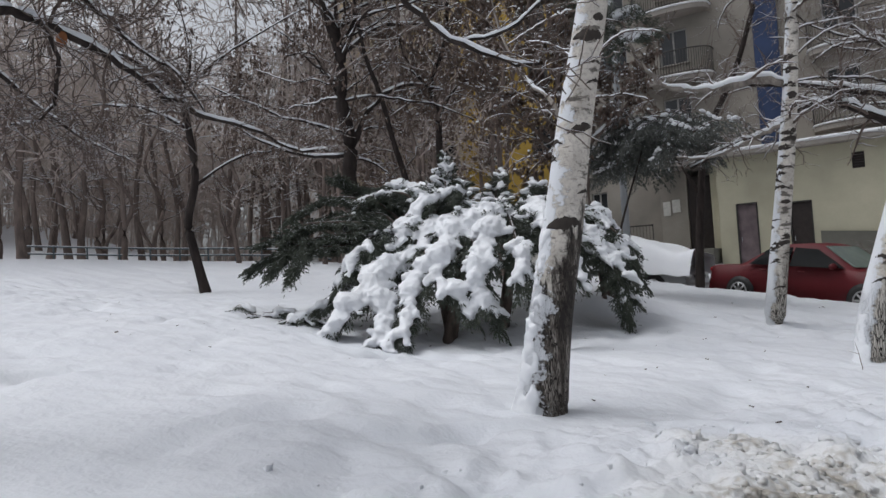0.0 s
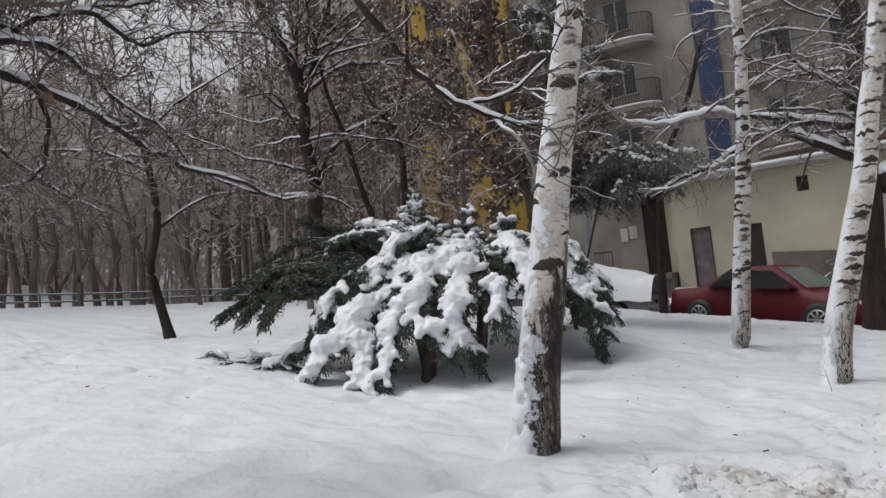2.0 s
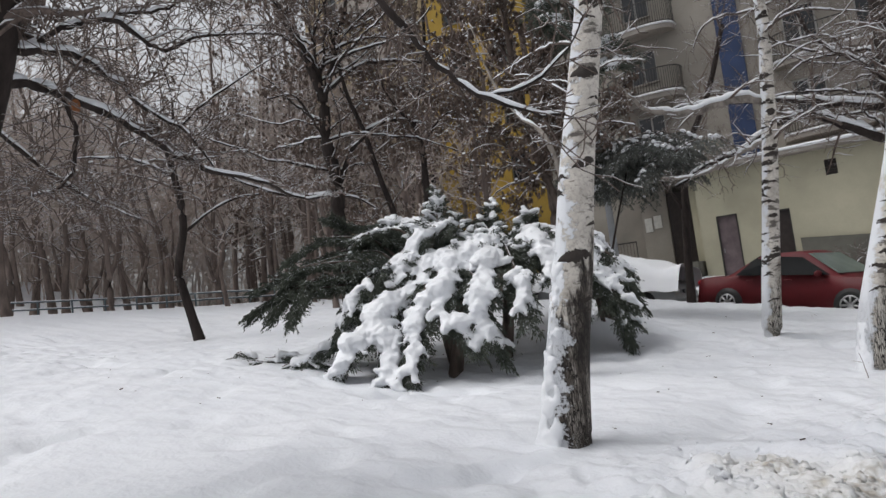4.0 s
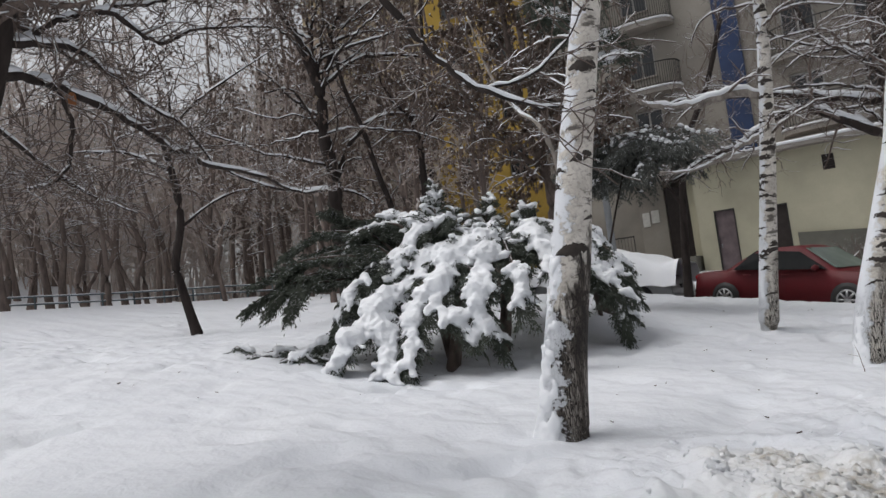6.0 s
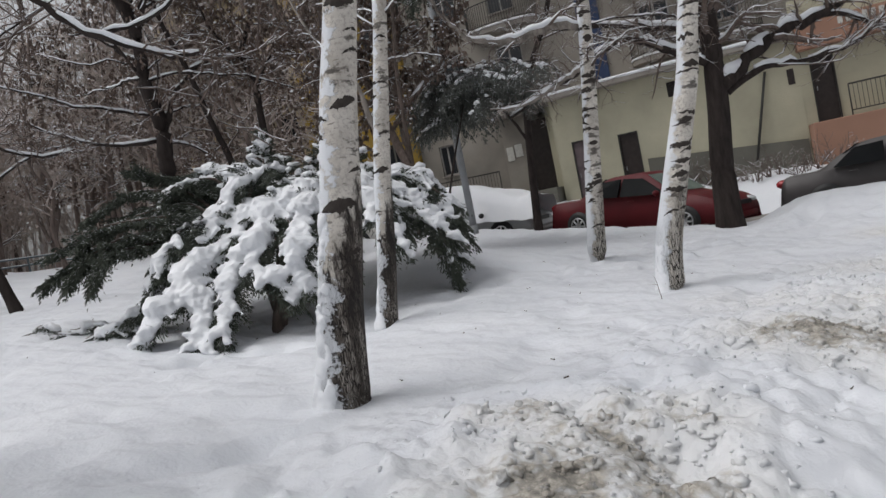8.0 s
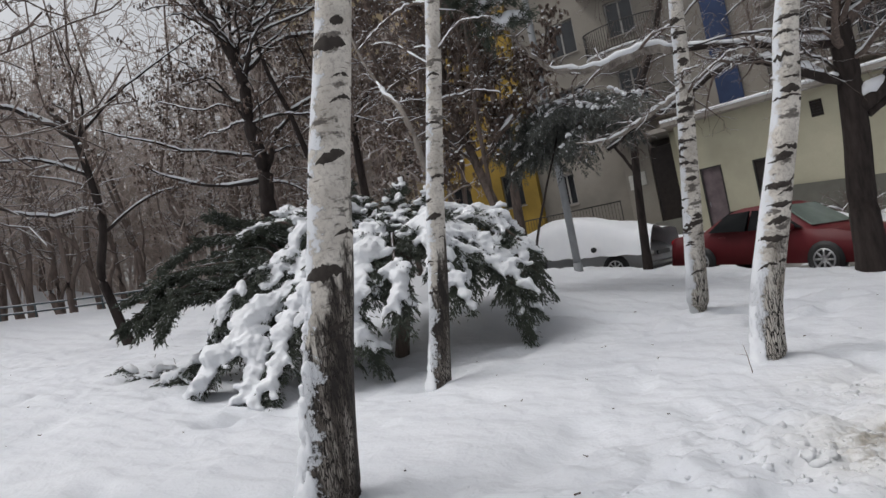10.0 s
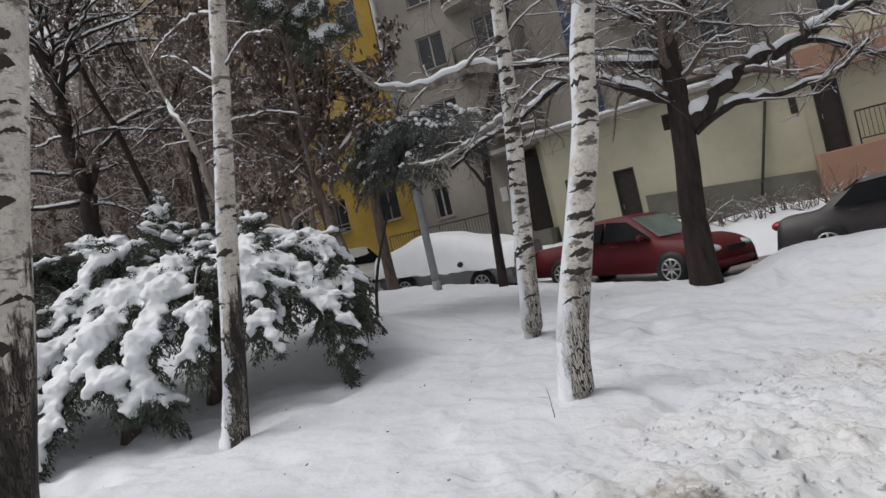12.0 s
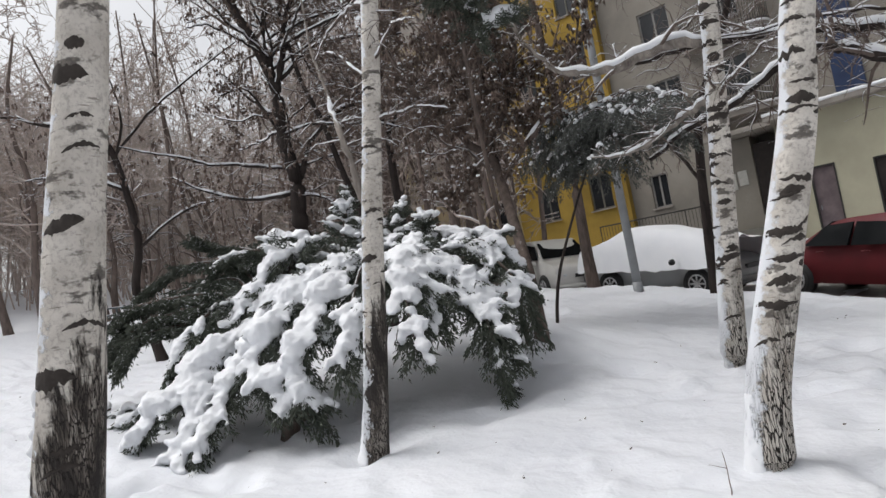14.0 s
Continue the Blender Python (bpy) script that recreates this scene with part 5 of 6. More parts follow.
lamp_post()


def pipe_fence():
    f = thing("pipe_fence", (0, 0, 0), 0, "low blue-grey pipe fence along the far edge of the lawn", "fence")
    a, b = Vector((-17.5, 8.4, 0)), Vector((-13.0, 17.5, 0))
    posts = 13
    pts = []
    for k in range(posts):
        q = a.lerp(b, k / (posts - 1))
        z = ground_z(q.x, q.y, False)
        pts.append(Vector((q.x, q.y, z)))
        g = Geo()
        g.tube([Vector((0, 0, -0.3)), Vector((0, 0, 0.42))], [0.026] * 2, 8)
        ob = part("post", g, M_FENCE, f)
        ob.location = pts[-1]
    for h in (0.4, 0.19):
        g = Geo()
        g.tube([p + Vector((0, 0, h)) for p in pts], [0.022] * posts, 8)
        part("rail", g, M_FENCE, f)
        s = Geo()
        s.tube([p + Vector((0, 0, h + 0.024)) for p in pts], [0.016] * posts, 6)
        part("rail_snow", s, M_SNOW, f, "thin snow on the rail")


pipe_fence()


# ---- juniper under snow ----
# boughs of the juniper: the points that each passes, its snow's half width, the share of it that is covered
BOUGHS = [
    # broad middle fan
    (((-1.95, 6.1, 1.45), (-1.75, 5.6, 1.15), (-1.5, 5.2, 0.72)), 0.12, 0.5), (((-1.6, 6.2, 1.5), (-1.35, 5.7, 1.2), (-1.17, 5.28, 0.78), (-1.13, 5.2, 0.45)), 0.13, 0.78),
    (((-1.25, 6.25, 1.5), (-1.0, 5.75, 1.2), (-0.8, 5.4, 0.82), (-0.7, 5.28, 0.38)), 0.122, 0.78), (((-0.95, 6.3, 1.48), (-0.65, 5.9, 1.15), (-0.45, 5.55, 0.72)), 0.125, 0.5),
    (((-0.75, 6.5, 1.45), (-0.35, 6.15, 1.18), (-0.12, 5.9, 0.78)), 0.113, 0.77), (((-1.4, 6.2, 1.52), (-1.2, 5.85, 1.32), (-1.0, 5.55, 1.0)), 0.125, 0.4), (((-1.75, 6.2, 1.5), (-1.6, 5.75, 1.3), (-1.45, 5.45, 1.0)), 0.11, 0.4),
    # steep side towards the open lawn
    (((-2.05, 6.2, 1.78), (-2.2, 5.85, 1.52), (-2.27, 5.5, 1.15)), 0.125, 0.7), (((-1.95, 6.25, 1.8), (-2.0, 5.85, 1.55), (-2.05, 5.6, 1.3)), 0.1, 0.6),
    (((-1.95, 5.9, 1.4), (-1.95, 5.5, 1.1), (-1.9, 5.15, 0.8), (-1.75, 4.85, 0.4), (-1.68, 4.72, 0.25)), 0.144, 1), (((-1.9, 5.6, 1.0), (-2.05, 5.15, 0.78), (-2.12, 4.8, 0.6), (-2.16, 4.68, 0.35)), 0.112, 1),
    (((-1.75, 5.5, 0.9), (-1.6, 5.1, 0.62), (-1.45, 4.78, 0.3)), 0.104, 1), (((-2.3, 5.7, 1.42), (-2.45, 5.25, 1.2), (-2.52, 5.05, 0.82)), 0.08, 0.5), (((-2.2, 5.7, 1.3), (-2.3, 5.3, 1.1), (-2.3, 5.1, 0.85)), 0.085, 0.48),
    (((-2.2, 5.4, 0.8), (-2.6, 4.95, 0.6), (-2.8, 4.8, 0.45)), 0.085, 0.28), 
    (((-2.4, 6.2, 1.9), (-2.6, 5.9, 1.85), (-2.75, 5.6, 1.6)), 0.068, 0.44), (((-2.3, 6.6, 2.0), (-2.6, 6.6, 2.05), (-3.0, 6.7, 2.1)), 0.085, 0.48),
    # dark, bare of snow
    (((-2.5, 5.7, 1.4), (-3.1, 5.1, 1.3), (-3.55, 4.74, 1.08)), 0, 0), (((-2.6, 5.8, 1.65), (-3.0, 5.3, 1.6), (-3.45, 4.95, 1.35)), 0, 0), (((-2.6, 5.6, 1.3), (-3.0, 5.0, 1.25), (-3.2, 4.75, 1.1)), 0.0, 0.0),
    (((-2.7, 6.0, 1.8), (-3.1, 5.6, 1.85), (-3.4, 5.3, 1.7)), 0, 0), (((-2.6, 5.4, 1.25), (-2.85, 5.0, 1.2), (-2.95, 4.8, 1.0)), 0, 0), (((-2.6, 5.6, 1.5), (-3.05, 5.1, 1.5), (-3.3, 4.9, 1.25)), 0, 0),
    (((-2.7, 6.2, 1.9), (-3.0, 6.0, 2.05), (-3.2, 5.8, 2.1)), 0, 0), (((-2.5, 5.5, 1.35), (-2.8, 5.1, 1.35), (-2.95, 4.9, 1.15)), 0, 0), (((-2.8, 6.3, 1.7), (-3.3, 5.9, 1.7), (-3.65, 5.6, 1.5)), 0, 0),
    # arch towards the road
    (((-0.7, 6.9, 1.47), (-0.15, 6.8, 1.15), (0.08, 6.62, 0.72), (0.17, 6.55, 0.35)), 0.105, 0.7), (((-0.55, 7.2, 1.53), (-0.1, 7.2, 1.2), (0.12, 7.15, 0.72)), 0.08, 0.55), (((-0.8, 7.4, 1.67), (-0.35, 7.5, 1.42), (-0.12, 7.6, 1.15)), 0.09, 0.6),
    (((-1.1, 7.9, 1.73), (-0.75, 8.0, 1.57), (-0.5, 8.0, 1.27)), 0.09, 0.6), (((-0.7, 6.6, 1.37), (-0.4, 6.5, 1.2), (-0.25, 6.42, 0.93)), 0.09, 0.6), (((-1.0, 6.9, 1.63), (-0.75, 6.7, 1.55), (-0.55, 6.6, 1.37)), 0.1, 0.75),
    (((-0.6, 7.0, 1.37), (-0.2, 6.95, 1.1), (-0.02, 6.9, 0.8)), 0.07, 0.45), (((-1.5, 7.6, 1.77), (-1.2, 7.7, 1.77), (-0.95, 7.6, 1.65)), 0.1, 0.7), (((-1.7, 7.0, 1.62), (-1.5, 6.7, 1.62), (-1.3, 6.5, 1.47)), 0.08, 0.5),
    (((-0.6, 6.7, 1.22), (-0.1, 6.65, 0.95), (0.14, 6.75, 0.62)), 0.07, 0.45),
]


def tuft(green, rng, line, wide, dense=28):
    """Needles round a shoot."""
    for a, b in zip(line, line[1:]):
        d = (b - a).normalized()
        side = d.cross(Vector((0, 0, 1)))
        side = side.normalized() if side.length > 0.1 else Vector((1, 0, 0))
        for _ in range(int(dense * (b - a).length / 0.08)):
            q = a.lerp(b, rng.random()) + side * rng.gauss(0, wide * 0.6) + Vector((0, 0, rng.gauss(0.0, 0.03)))
            w = (d * 0.8 + side * rng.gauss(0, 0.6) + Vector((0, 0, rng.gauss(-0.25, 0.5)))).normalized()
            s = w.cross(Vector((rng.gauss(0, 1), rng.gauss(0, 1), rng.gauss(0, 1)))).normalized()
            green.blade(q, w, s, 0.03 + 0.042 * rng.random(), 0.0064)


def pad(snow, rng, a, b, r, lift=0.5):
    """One pillow of snow lying from a to b."""
    n = max(2, int((b - a).length / (r * 0.7)))
    for k in range(n):
        t = (k + 0.5) / n
        s = r * (0.72 + 0.4 * math.sin(math.pi * t)) * (0.85 + 0.3 * rng.random())
        q = a.lerp(b, t) + Vector((rng.gauss(0, r * 0.25), rng.gauss(0, r * 0.25), r * lift))
        snow.blob(q, (s * 1.1, s * 1.1, s * 0.66), 6, 4, 0.3)


def frond(green, rng, line, wide, dense):
    """Scaly sprays hanging from a shoot, a little below it so that snow lies on top."""
    for a, b in zip(line, line[1:]):
        d = (b - a).normalized()
        side = d.cross(Vector((0, 0, 1)))
        side = side.normalized() if side.length > 0.1 else Vector((1, 0, 0))
        for _ in range(int(dense * (b - a).length / 0.05)):
            off = rng.gauss(0, 0.55)
            q = a.lerp(b, rng.random()) + side * (wide * off) + Vector((0, 0, -0.015 - abs(rng.gauss(0, 0.022)) - 0.02 * abs(off)))
            w = (d * 0.9 + side * (off * 0.8 + rng.gauss(0, 0.35)) + Vector((0, 0, rng.gauss(-0.35, 0.4)))).normalized()
            s = w.cross(Vector((rng.gauss(0, 1), rng.gauss(0, 1), rng.gauss(0, 1)))).normalized()
            green.blade(q, w, s, 0.028 + 0.036 * rng.random(), 0.0075)


def cushion(snow, rng, line, r):
    """Overlapping pillows of snow along a bough, swelling and pinching."""
    length = sum((b - a).length for a, b in zip(line, line[1:]))
    count = max(2, int(length / (r * 0.42)))
    pulse, pace = rng.random() * 6.28, 5 + 6 * rng.random()
    for k in range(count):
        t = k / (count - 1)
        u = t * (len(line) - 1)
        i = min(len(line) - 2, int(u))
        p = line[i].lerp(line[i + 1], u - i)
        s = r * (0.82 + 0.3 * math.sin(pulse + pace * t)) * (0.65 + 0.45 * math.sin(math.pi * (0.12 + 0.76 * t))) * (0.85 + 0.3 * rng.random())
        snow.blob(p + Vector((rng.gauss(0, r * 0.2), rng.gauss(0, r * 0.2), s * 0.3)), (s, s, s * 0.62), 9, 6, 0.5)


def juniper():
    rng = random.Random(41)
    root = Vector((-1.4, 5.75, ground_z(-1.4, 5.75, False)))
    bush = thing("juniper_bush", root, 0, "wide dark green juniper bowed under heavy fresh snow", "bush")
    green, snow = Geo(), Geo()
    stems = [Vector((-1.4, 5.5, root.z - 0.1)), Vector((-1.55, 5.85, root.z - 0.1)), Vector((-1.2, 6.3, root.z - 0.1))]
    heads = [Vector((-1.4, 5.85, 0.95)), Vector((-1.9, 6.0, 1.1)), Vector((-1.2, 6.7, 1.15))]
    for s, h in zip(stems, heads):
        g = Geo()
        g.tube([p - root for p in smoothed([s, s.lerp(h, 0.5) + Vector((0.05, -0.06, 0)), h], 4)], [0.085 - 0.004 * k for k in range(9)], 9)
        part("stem", g, M_BARK, bush)
    for stops, wide, share in BOUGHS:
        stops = [Vector(q) + Vector((rng.gauss(0, 0.05), rng.gauss(0, 0.05), rng.gauss(0, 0.025))) for q in stops]
        head = min(heads, key=lambda q: (q - stops[0]).length)
        line = [p - root for p in smoothed([head, head.lerp(stops[0], 0.6) + Vector((0, 0, 0.05))] + stops, 5)]
        n = len(line)
        g = Geo()
        g.tube(line, [0.032 * (1 - 0.82 * i / (n - 1)) for i in range(n)], 6)
        part("bough", g, M_BARK, bush)
        frond(green, rng, line[5:], 0.1, 20)
        # the snow lies from the crest outwards, in one run or broken into several
        k = 10 if share < 0.9 else 8
        while share > 0 and k < n - 2:
            e = min(n - 1, k + 3 + rng.randrange(5)) if share < 0.95 or rng.random() < 0.4 else n - 1
            if rng.random() < share + 0.15:
                cushion(snow, rng, line[k:e + 1] if e < n - 1 else line[k:n - 1], wide)
            k = e + 1 + rng.randrange(3 if share < 0.9 else 2)
        for i in range(5, n):
            u = (i - 5) / (n - 6)
            d = (line[min(n - 1, i + 1)] - line[i - 1]).normalized()
            side = d.cross(Vector((0, 0, 1)))
            side = side.normalized() if side.length > 0.1 else Vector((1, 0, 0))
            for sgn in (-1, 1):
                for _ in range(3 if share == 0 else 1 if share > 0.9 and u < 0.85 else 2):
                    way = (d * (0.5 + 0.4 * u) + side * sgn * (0.8 - 0.35 * u + rng.gauss(0, 0.15)) + Vector((0, 0, rng.gauss(0.0, 0.15)))).normalized()
                    finger = limb_line(rng, line[i], way, ((0.2 + 0.2 * rng.random()) if share > 0 else (0.14 + 0.14 * rng.random())) * (1.05 - 0.2 * u), 0.09, 0.09 if share > 0 else 0.0, 5)
                    frond(green, rng, finger, 0.05, 15)
                    if rng.random() < 0.6 * share ** 1.3:
                        cushion(snow, rng, finger[:5] if rng.random() < 0.6 else finger[1:], min(wide * 0.55, 0.032 + 0.034 * rng.random()))
    # tips of buried boughs that break through the snow of the lawn
    for start, way, length in (((-2.75, 4.98), (-1, -0.1), 0.5), ((-3.15, 4.95), (-1, 0.05), 0.55), ((-3.35, 4.85), (-1, -0.2), 0.4), ((-3.75, 4.9), (-1, -0.1), 0.35), ((-2.7, 4.8), (-1, -0.35), 0.4), ((-2.5, 4.9), (-1, -0.15), 0.55), ((-2.9, 4.9), (-1, 0.15), 0.5)):
        tip = []
        for k in range(7):
            x, y = start[0] + way[0] * length * k / 6, start[1] + way[1] * length * k / 6
            tip.append(Vector((x, y, ground_z(x, y) - 0.015 + 0.1 * math.sin(math.pi * (0.1 + 0.8 * k / 6)))) - root)
        g = Geo()
        g.tube(tip, [0.012 - 0.0015 * k for k in range(7)], 5)
        part("bough", g, M_BARK, bush)
        frond(green, rng, tip, 0.1, 22)
        cushion(snow, rng, tip[:5], 0.045)
    # upright leaders that stand above the boughs
    for foot, top in (((-2.45, 7.2, 1.7), (-2.75, 7.75, 2.66)), ((-1.75, 7.3, 1.65), (-1.9, 7.85, 2.28)), ((-2.55, 6.5, 1.65), (-2.7, 6.5, 2.1)), ((-1.15, 7.2, 1.5), (-1.15, 7.4, 1.98)), ((-2.1, 7.2, 1.6), (-2.3, 7.5, 2.15))):
        foot, top = Vector(foot) - root, Vector(top) - root
        g = Geo()
        g.tube([foot - Vector((0, 0, 0.4)), foot, foot.lerp(top, 0.5), top], [0.022, 0.018, 0.012, 0.005], 6)
        part("leader", g, M_BARK, bush)
        for k in range(16):
            u = k / 16
            for _ in range(4):
                a = rng.random() * 6.28
                way = Vector((math.cos(a), math.sin(a), 0.45 + 0.5 * u))
                finger = limb_line(rng, foot.lerp(top, u), way, (0.34 - 0.24 * u) * (0.6 + 0.6 * rng.random()), 0.1, 0.1, 4)
                frond(green, rng, finger, 0.04, 13)
                if rng.random() < 0.36:
                    cushion(snow, rng, finger[1:], 0.03 + 0.035 * rng.random() * (1 - 0.4 * u))
    part("foliage", green, M_NEEDLE, bush, "dark green needle sprays", False)["kind"] = "stuff"
    s = part("snow_load", snow, M_SNOW, bush, "thick lumpy snow on the boughs")
    s["kind"] = "stuff"
    mod = s.modifiers.new("melt", "REMESH")
    mod.mode, mod.voxel_size, mod.use_smooth_shade = "VOXEL", 0.02, True
    calm = s.modifiers.new("calm", "SMOOTH")
    calm.factor, calm.iterations = 0.5, 5
    lumps = bpy.data.textures.new("snow_lumps", "CLOUDS")
    lumps.noise_scale, lumps.noise_depth = 0.055, 3
    rough = s.modifiers.new("rough", "DISPLACE")
    rough.texture, rough.strength, rough.mid_level = lumps, 0.06, 0.53


juniper()


# ---- young conifer with drooping grey-green boughs ----
def drooping_conifer():
    rng = random.Random(43)
    base = Vector((-0.75, 8.75, 0.23))
    tree = thing("young_conifer", base, 0, "thin leaning conifer with drooping grey-green snow-dusted boughs", "tree")
    green, snow = Geo(), Geo()
    for dx in (0.0,):
        line = smoothed([Vector((dx, 0, -0.2)), Vector((0.05 + dx, 0.2, 0.7)), Vector((0.12 + dx, 0.7, 1.5)), Vector((0.2 + 2 * dx, 1.3, 2.3)), Vector((0.3 + 3 * dx, 1.6, 2.9))], 4)
        g = Geo()
        g.tube(line, [0.024 - 0.001 * k for k in range(len(line))], 7)
        part("stem", g, M_MAPLE, tree)
    for k in range(96):
        u = rng.random()
        a = Vector((-0.45 + 1.45 * u, 2.05 - 0.85 * u, 2.45 + 0.4 * math.sin(math.pi * u))) + Vector((rng.gauss(0, 0.12), rng.gauss(0, 0.12), rng.gauss(0, 0.12)))
        ang = rng.random() * 6.28
        way = Vector((math.cos(ang), math.sin(ang), 0.45))
        line = limb_line(rng, a, way, 0.55 + 0.5 * rng.random(), 0.08, 0.16, 7)
        g = Geo()
        g.tube(line, [0.012 - 0.0014 * i for i in range(8)], 4, False)
        part("bough", g, M_BARK, tree)
        for i in range(1, 8):
            for sgn in (-1, 1):
                d = (line[i] - line[i - 1]).normalized()
                side = d.cross(Vector((0, 0, 1))).normalized()
                f = limb_line(rng, line[i], d * 0.5 + side * sgn * 0.7 + Vector((0, 0, -0.3)), 0.22 + 0.12 * rng.random(), 0.08, 0.25, 4)
                frond(green, rng, f, 0.035, 7)
                if rng.random() < 0.3:
                    pad(snow, rng, f[0], f[1], 0.028)
    part("foliage", green, M_SPRUCE, tree, "grey-green drooping needles", False)["kind"] = "stuff"
    part("snow_dust", snow, M_SNOW, tree, "snow tufts on the boughs")["kind"] = "stuff"


drooping_conifer()


def slim_pine():
    """Thin stem with a few dark needle boughs high up, each under a cap of snow."""
    rng = random.Random(47)
    base = Vector((-0.5, 7.95, ground_z(-0.5, 7.95, False)))
    tree = thing("slim_pine", base, 0, "slim pine with dark needle boughs capped by snow", "tree")
    line = [p - base for p in smoothed([base - Vector((0, 0, 0.2)), Vector((-0.7, 8.1, 1.6)), Vector((-0.6, 7.9, 2.8)), Vector((-0.3, 7.5, 3.6)), Vector((-0.2, 7.3, 4.4)), Vector((-0.2, 7.3, 5.6))], 4)]
    g = Geo()
    g.tube(line, [0.032 - 0.0009 * k for k in range(len(line))], 8)
    part("stem", g, M_BARK, tree)
    green, snow = Geo(), Geo()
    for tip in ((0.45, 7.35, 3.5), (0.35, 7.2, 3.75), (0.1, 6.85, 3.8), (-0.1, 6.8, 3.95), (0.3, 7.0, 4.1), (-0.35, 6.9, 4.15), (0.1, 7.1, 4.3), (-0.5, 7.1, 4.4), (0.15, 7.2, 4.6), (-0.4, 7.0, 4.8), (0.2, 7.3, 4.9)):
        tip = Vector(tip) - base
        root = min(line, key=lambda q: abs(q.z - tip.z + 0.1))
        bough = smoothed([root, root.lerp(tip, 0.5) + Vector((0, 0, 0.1)), tip], 4)
        g = Geo()
        g.tube(bough, [0.013 - 0.0011 * k for k in range(len(bough))], 5, False)
        part("bough", g, M_BARK, tree)
        for q in bough[2:]:
            for _ in range(4):
                f = limb_line(rng, q, (tip - root).normalized() * 0.6 + Vector((rng.gauss(0, 0.6), rng.gauss(0, 0.6), rng.gauss(-0.1, 0.3))), 0.16 + 0.1 * rng.random(), 0.08, 0.1, 3)
                tuft(green, rng, f, 0.025, 22)
        cushion(snow, rng, bough[3:], 0.1)
        pad(snow, rng, bough[-5], bough[-1], 0.085)
    part("foliage", green, M_NEEDLE, tree, "dark green needle tufts", False)["kind"] = "stuff"
    part("snow_load", snow, M_SNOW, tree, "snow caps on the boughs")["kind"] = "stuff"


slim_pine()

bare_tree("road_tree", [(-3.84, 14.95, 0.5), (-3.85, 14.95, 1.6), (-3.82, 14.95, 2.7), (-3.8, 14.9, 3.9), (-3.9, 14.9, 5.5), (-4.0, 14.8, 8.0)], 0.13, 0.07, [], 45, "dark straight trunk beside the parked cars", count=12, reach=1.8, crown_from=0.4)


# ---- woods behind the lawn ----
def far_tree(x, y, height, seed, group="bare trees behind the lawn"):
    rng = random.Random(seed)
    b = Vector((x, y, ground_z(x, y, False) - 0.1))
    lean = Vector((rng.gauss(0, 0.08), rng.gauss(0, 0.08), 1))
    pts = [b + lean * (height * t) + Vector((rng.gauss(0, 0.15), rng.gauss(0, 0.15), 0)) * (t > 0) for t in (0, 0.2, 0.45, 0.7, 1.0)]
    r = height * 0.0075 + 0.02
    return bare_tree("bare_tree", pts, r, r * 0.25, [], seed, "dark bare tree in the wood behind the lawn", M_HAZEBARK, M_HAZETWIG, 3, 13, height * 0.38, False, 0.27, group, False, 7, -0.01, None, 0.011)


def woods():
    rng = random.Random(51)
    made = [far_tree(-10.0 - 2.4 * k + rng.gauss(0, 0.5), 17.5 + 0.8 * k + rng.gauss(0, 0.6), 8.0 + 3.0 * rng.random(), 100 + k) for k in range(6)]
    for k in range(46):
        if k < 32:  # beyond the fence
            a, r = radians(36 + 46 * (k * 0.618034 % 1.0)), 20 + 17 * rng.random() ** 1.3
        elif k >= 40:  # beside the far block
            a, r = radians(43 + 1.2 * (k - 40)), 21 + 6 * rng.random()
        else:  # before the houses
            a, r = radians(30 + 16 * ((k - 32) / 8.0)), 21 + 3 * rng.random()
        x, y = 3 - r * math.sin(a), r * math.cos(a)
        c = copy_thing(made[rng.randrange(len(made))], pose(x, y, ground_z(x, y, False) - 0.1, 0, 0, rng.random() * 360))
        c.scale = (0.9 + 0.4 * rng.random(), 0.9 + 0.4 * rng.random(), 0.8 + 0.5 * rng.random())


woods()


def hedge():
    """Leafless shrubs filling the wood's floor."""
    rng = random.Random(61)
    g = Geo()
    for _ in range(34):
        a, r = radians(30 + 52 * rng.random()), 29 + 12 * rng.random()
        x, y = 3 - r * math.sin(a), r * math.cos(a)
        b = Vector((x, y, ground_z(x, y, False) - 0.05))
        for _ in range(5):
            ln = limb_line(rng, b, (rng.gauss(0, 0.3), rng.gauss(0, 0.3), 1), 1.2 + 2.4 * rng.random(), 0.14, 0, 4)
            g.tube(ln, [0.018, 0.015, 0.012, 0.009, 0.004], 3, False)
            for _ in range(6):
                q = ln[1 + rng.randrange(4)]
                sub = limb_line(rng, q, (rng.gauss(0, 0.7), rng.gauss(0, 0.7), 0.8), 0.5 + 0.8 * rng.random(), 0.2, 0, 3)
                g.tube(sub, [0.010, 0.008, 0.006, 0.003], 3, False)
    tagged(solid("shrub_thicket", g, M_HAZETWIG, "tangled leafless brown shrubs under the trees", "shrubs"), kind="stuff")


hedge()


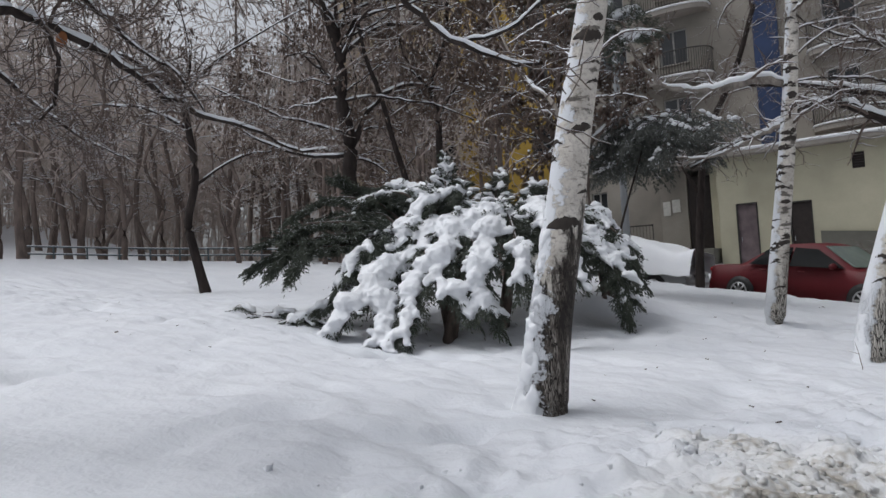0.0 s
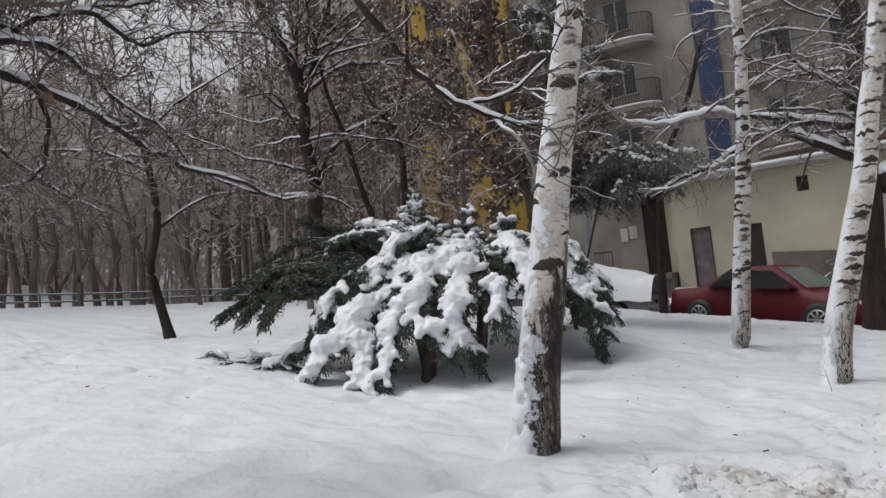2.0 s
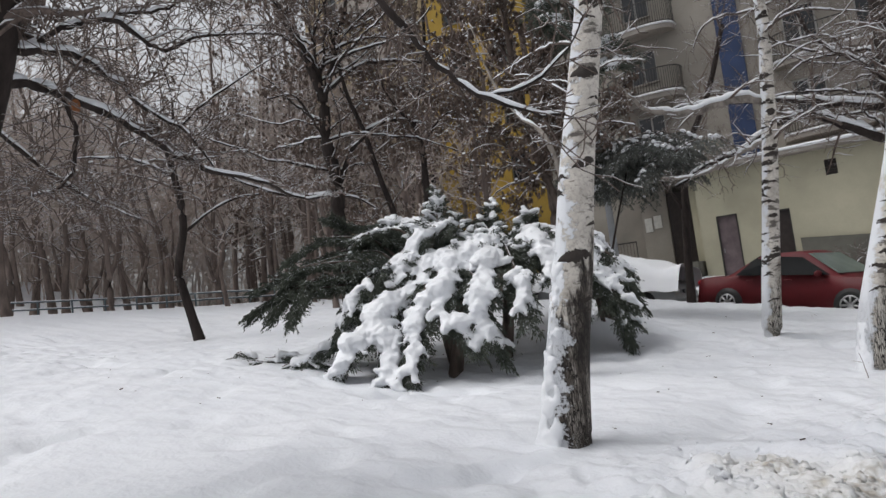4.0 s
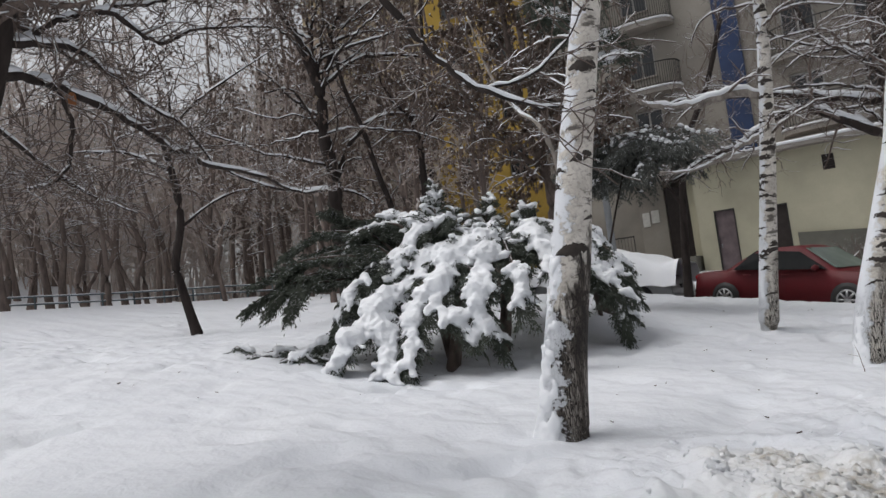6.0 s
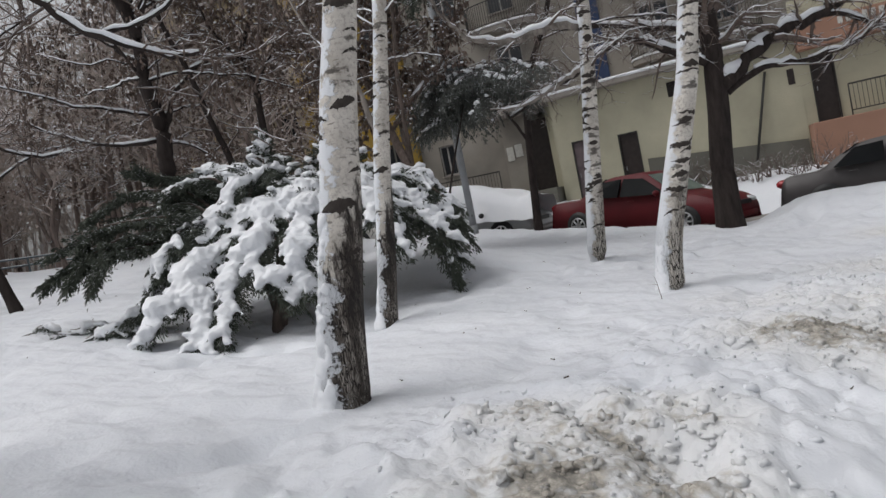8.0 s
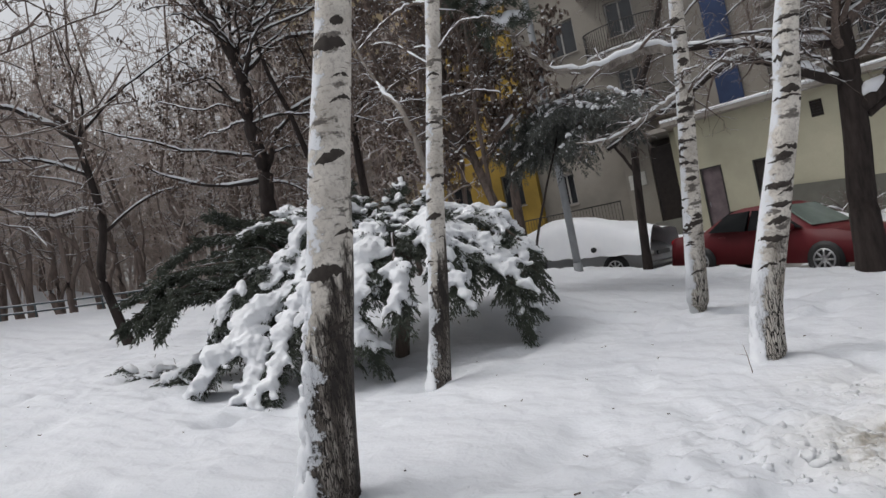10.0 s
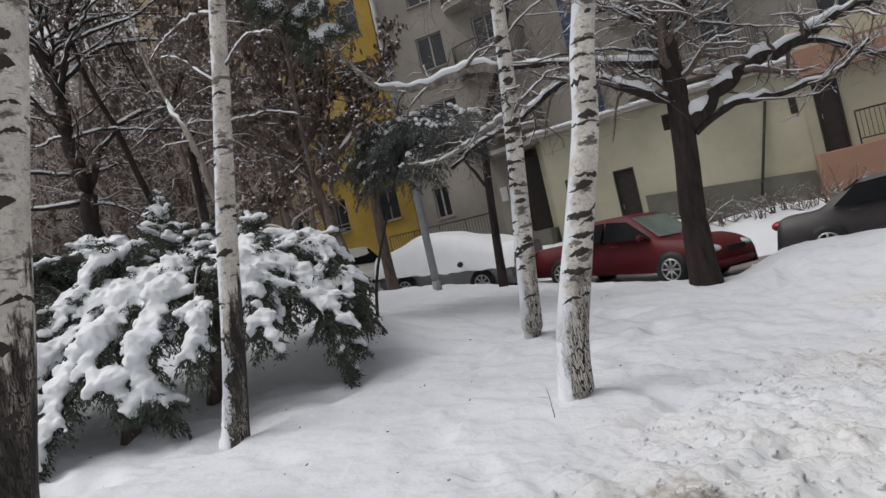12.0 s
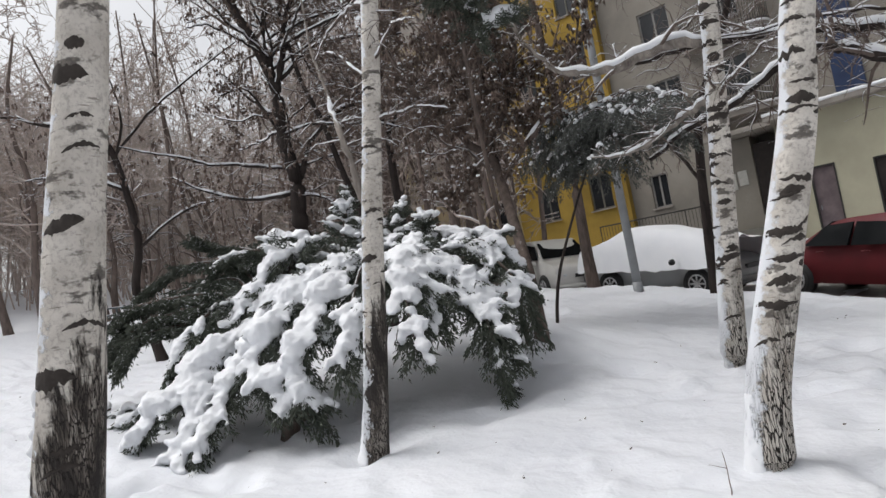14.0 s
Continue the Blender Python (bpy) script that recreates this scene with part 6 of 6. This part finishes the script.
def far_brush():
    """Tall thin saplings and their twigs that close the wood off behind."""
    rng = random.Random(67)
    g = Geo()
    made = 0
    while made < 800:
        a, r = radians(33 + 54 * rng.random()), 31 + 19 * rng.random()
        x, y = 3 - r * math.sin(a), r * math.cos(a)
        if y > 25.3:
            continue
        made += 1
        b = Vector((x, y, ground_z(x, y, False) - 0.1))
        tall = (4.0 + 5.0 * rng.random()) * (0.75 + 0.25 * smooth01(31, 42, r)) * (1 + 0.5 * smooth01(46, 56, math.degrees(a)))
        ln = limb_line(rng, b, (rng.gauss(0, 0.15), rng.gauss(0, 0.15), 1), tall, 0.11, 0, 4)
        g.tube(ln, [0.032, 0.028, 0.024, 0.018, 0.008], 3, False)
        for _ in range(19):
            k = 1 + min(2, int(3 * rng.random() ** 0.8))
            q = ln[k].lerp(ln[k + 1], rng.random())
            sub = limb_line(rng, q, (rng.gauss(0, 0.8), rng.gauss(0, 0.8), 0.5), tall * (0.15 + 0.22 * rng.random()), 0.24, 0, 2)
            g.tube(sub, [0.019, 0.015, 0.007], 3, False)
    tagged(solid("sapling_brush", g, M_HAZETWIG, "hazy brown leafless saplings at the back of the wood", "shrubs"), kind="stuff")


far_brush()


# ---- shrubs before the plinth ----
def plinth_shrub(x, y, size, seed):
    rng = random.Random(seed)
    base = Vector((x, y, ground_z(x, y, False) - 0.05))
    bush = thing("bare_shrub", base, 0, "small bare shrub holding clumps of snow", "shrub", "shrubs before the plinth")
    wood, snow = Geo(), Geo()
    for _ in range(9):
        ln = limb_line(rng, Vector((rng.gauss(0, 0.08), rng.gauss(0, 0.08), 0)), (rng.gauss(0, 0.5), rng.gauss(0, 0.5), 1), size * (0.6 + 0.6 * rng.random()), 0.15, 0.03, 5)
        rr = [0.017 - 0.0022 * k for k in range(6)]
        wood.tube(ln, rr, 4, False)
        sprout(rng, ln, 0.015, 0.006, 6, 1, wood, None, size * 0.45, least=0.005)
        if rng.random() < 0.45:
            lay_snow(rng, snow, ln, [max(0.012, r * 1.9) for r in rr], 0.9)
    part("brushwood", wood, M_TWIG, bush)["kind"] = "stuff"
    if snow.v:
        part("snow_clumps", snow, M_SNOW, bush, "clumps of snow")["kind"] = "stuff"


for k in range(15):
    plinth_shrub(2.4 + 0.34 * k, 22.4 + 0.3 * math.sin(k * 2.1), 0.75 + 0.25 * math.sin(k * 1.3), 300 + k)


# ---- clods along the path ----
def clods():
    """Loose lumps of pushed-up snow, half sunk in the trodden edge and sandy where it is."""
    rng = random.Random(71)
    lumps = Geo()
    for _ in range(2000):
        if rng.random() < 0.72:
            (cx, cy), reach, power = PATCHES[rng.randrange(len(PATCHES))]
            x, y = rng.gauss(cx, reach * 0.8), rng.gauss(cy, reach * 0.8)
        else:
            along, off = -2.0 + 10.5 * rng.random(), rng.gauss(0.6, 0.55)
            x, y = 1.7 + 0.51 * along + 0.86 * off, 2.6 + 0.86 * along - 0.51 * off
        if path_side(x, y) < -0.7 or path_side(x, y) > 1.9:
            continue
        r = 0.008 + 0.02 * rng.random() ** 3
        lumps.blob((x, y, ground_z(x, y) - r * 0.45), (r * (0.8 + 0.7 * rng.random()), r * (0.8 + 0.7 * rng.random()), r * (0.6 + 0.5 * rng.random())), 7, 5, 1.2, rng.random() * 90)
    tagged(solid("snow_clods", lumps, M_GROUND, "lumps of pushed-up sandy snow along the path", "snow", smooth=True), kind="stuff")


clods()


# ---- small things ----
def dry_stalk(x, y, lean, tall, seed):
    rng = random.Random(seed)
    base = ground_at(x, y, -0.03)
    st = thing("dry_stalk", base, 0, "thin dry brown stalk poking out of the snow", "stalk", "dry stalks")
    g = Geo()
    ln = limb_line(rng, Vector((0, 0, 0)), lean, tall, 0.12, 0.03, 5)
    g.tube(ln, [0.004, 0.0035, 0.003, 0.0025, 0.002, 0.0015], 5)
    part("stem", g, M_TWIG, st)
    g = Geo()
    g.tube(limb_line(rng, ln[3], (rng.gauss(0, 0.5), rng.gauss(0, 0.5), 0.6), tall * 0.35, 0.15, 0, 3), [0.002, 0.002, 0.0015, 0.001], 4)
    part("side_shoot", g, M_TWIG, st)


dry_stalk(2.36, 5.55, (0.12, 0.25, 0.8), 0.26, 401)
dry_stalk(3.8, 6.25, (-0.7, 0.2, 0.35), 0.16, 402)
dry_stalk(3.95, 6.3, (0.6, 0.2, 0.3), 0.13, 403)
dry_stalk(-4.1, 5.6, (0.1, -0.2, 0.8), 0.12, 404)


def dry_leaf():
    g = Geo()
    n = 7
    for i in range(n):
        u = i / (n - 1)
        w = 0.028 * math.sin(math.pi * (0.08 + 0.84 * u))
        for s in (-1, 0, 1):
            for lift in (0.0, 0.0015):
                g.v.append((s * w, -0.004 + lift + 0.012 * abs(s), -0.075 * u + 0.01 * math.sin(6 * u)))
    for i in range(n - 1):
        for k in range(2):
            a, b = i * 6 + k * 2, (i + 1) * 6 + k * 2
            g.f += [(a, a + 2, b + 2, b), (a + 1, b + 1, b + 3, a + 3)]
    leaf = thing("dry_leaf", (-0.68, 1.16, 2.1), 35, "curled orange-brown dry leaf caught on the limb", "leaf")
    part("blade", g, M_LEAF, leaf)
    s = Geo()
    s.tube([Vector((0, 0, 0.0)), Vector((0.004, 0.002, 0.02)), Vector((0.002, 0.0, 0.035))], [0.0015] * 3, 4)
    part("leaf_stem", s, M_TWIG, leaf)


dry_leaf()


def litter():
    """Specks of bark and seed husks lying on the snow."""
    rng = random.Random(81)
    g = Geo()
    for _ in range(90):
        x, y = rng.uniform(-6.5, 3.5), rng.uniform(2.5, 11)
        z = ground_z(x, y)
        a = rng.random() * 6.28
        r = 0.005 + 0.012 * rng.random()
        g.tube([Vector((x, y, z + 0.003)), Vector((x + r * 2 * math.cos(a), y + r * 2 * math.sin(a), z + 0.008))], [r * 0.45, r * 0.3], 5)
    tagged(solid("bark_litter", g, M_BARK, "dark specks of bark and seed husks on the snow", "litter"), kind="stuff")


litter()
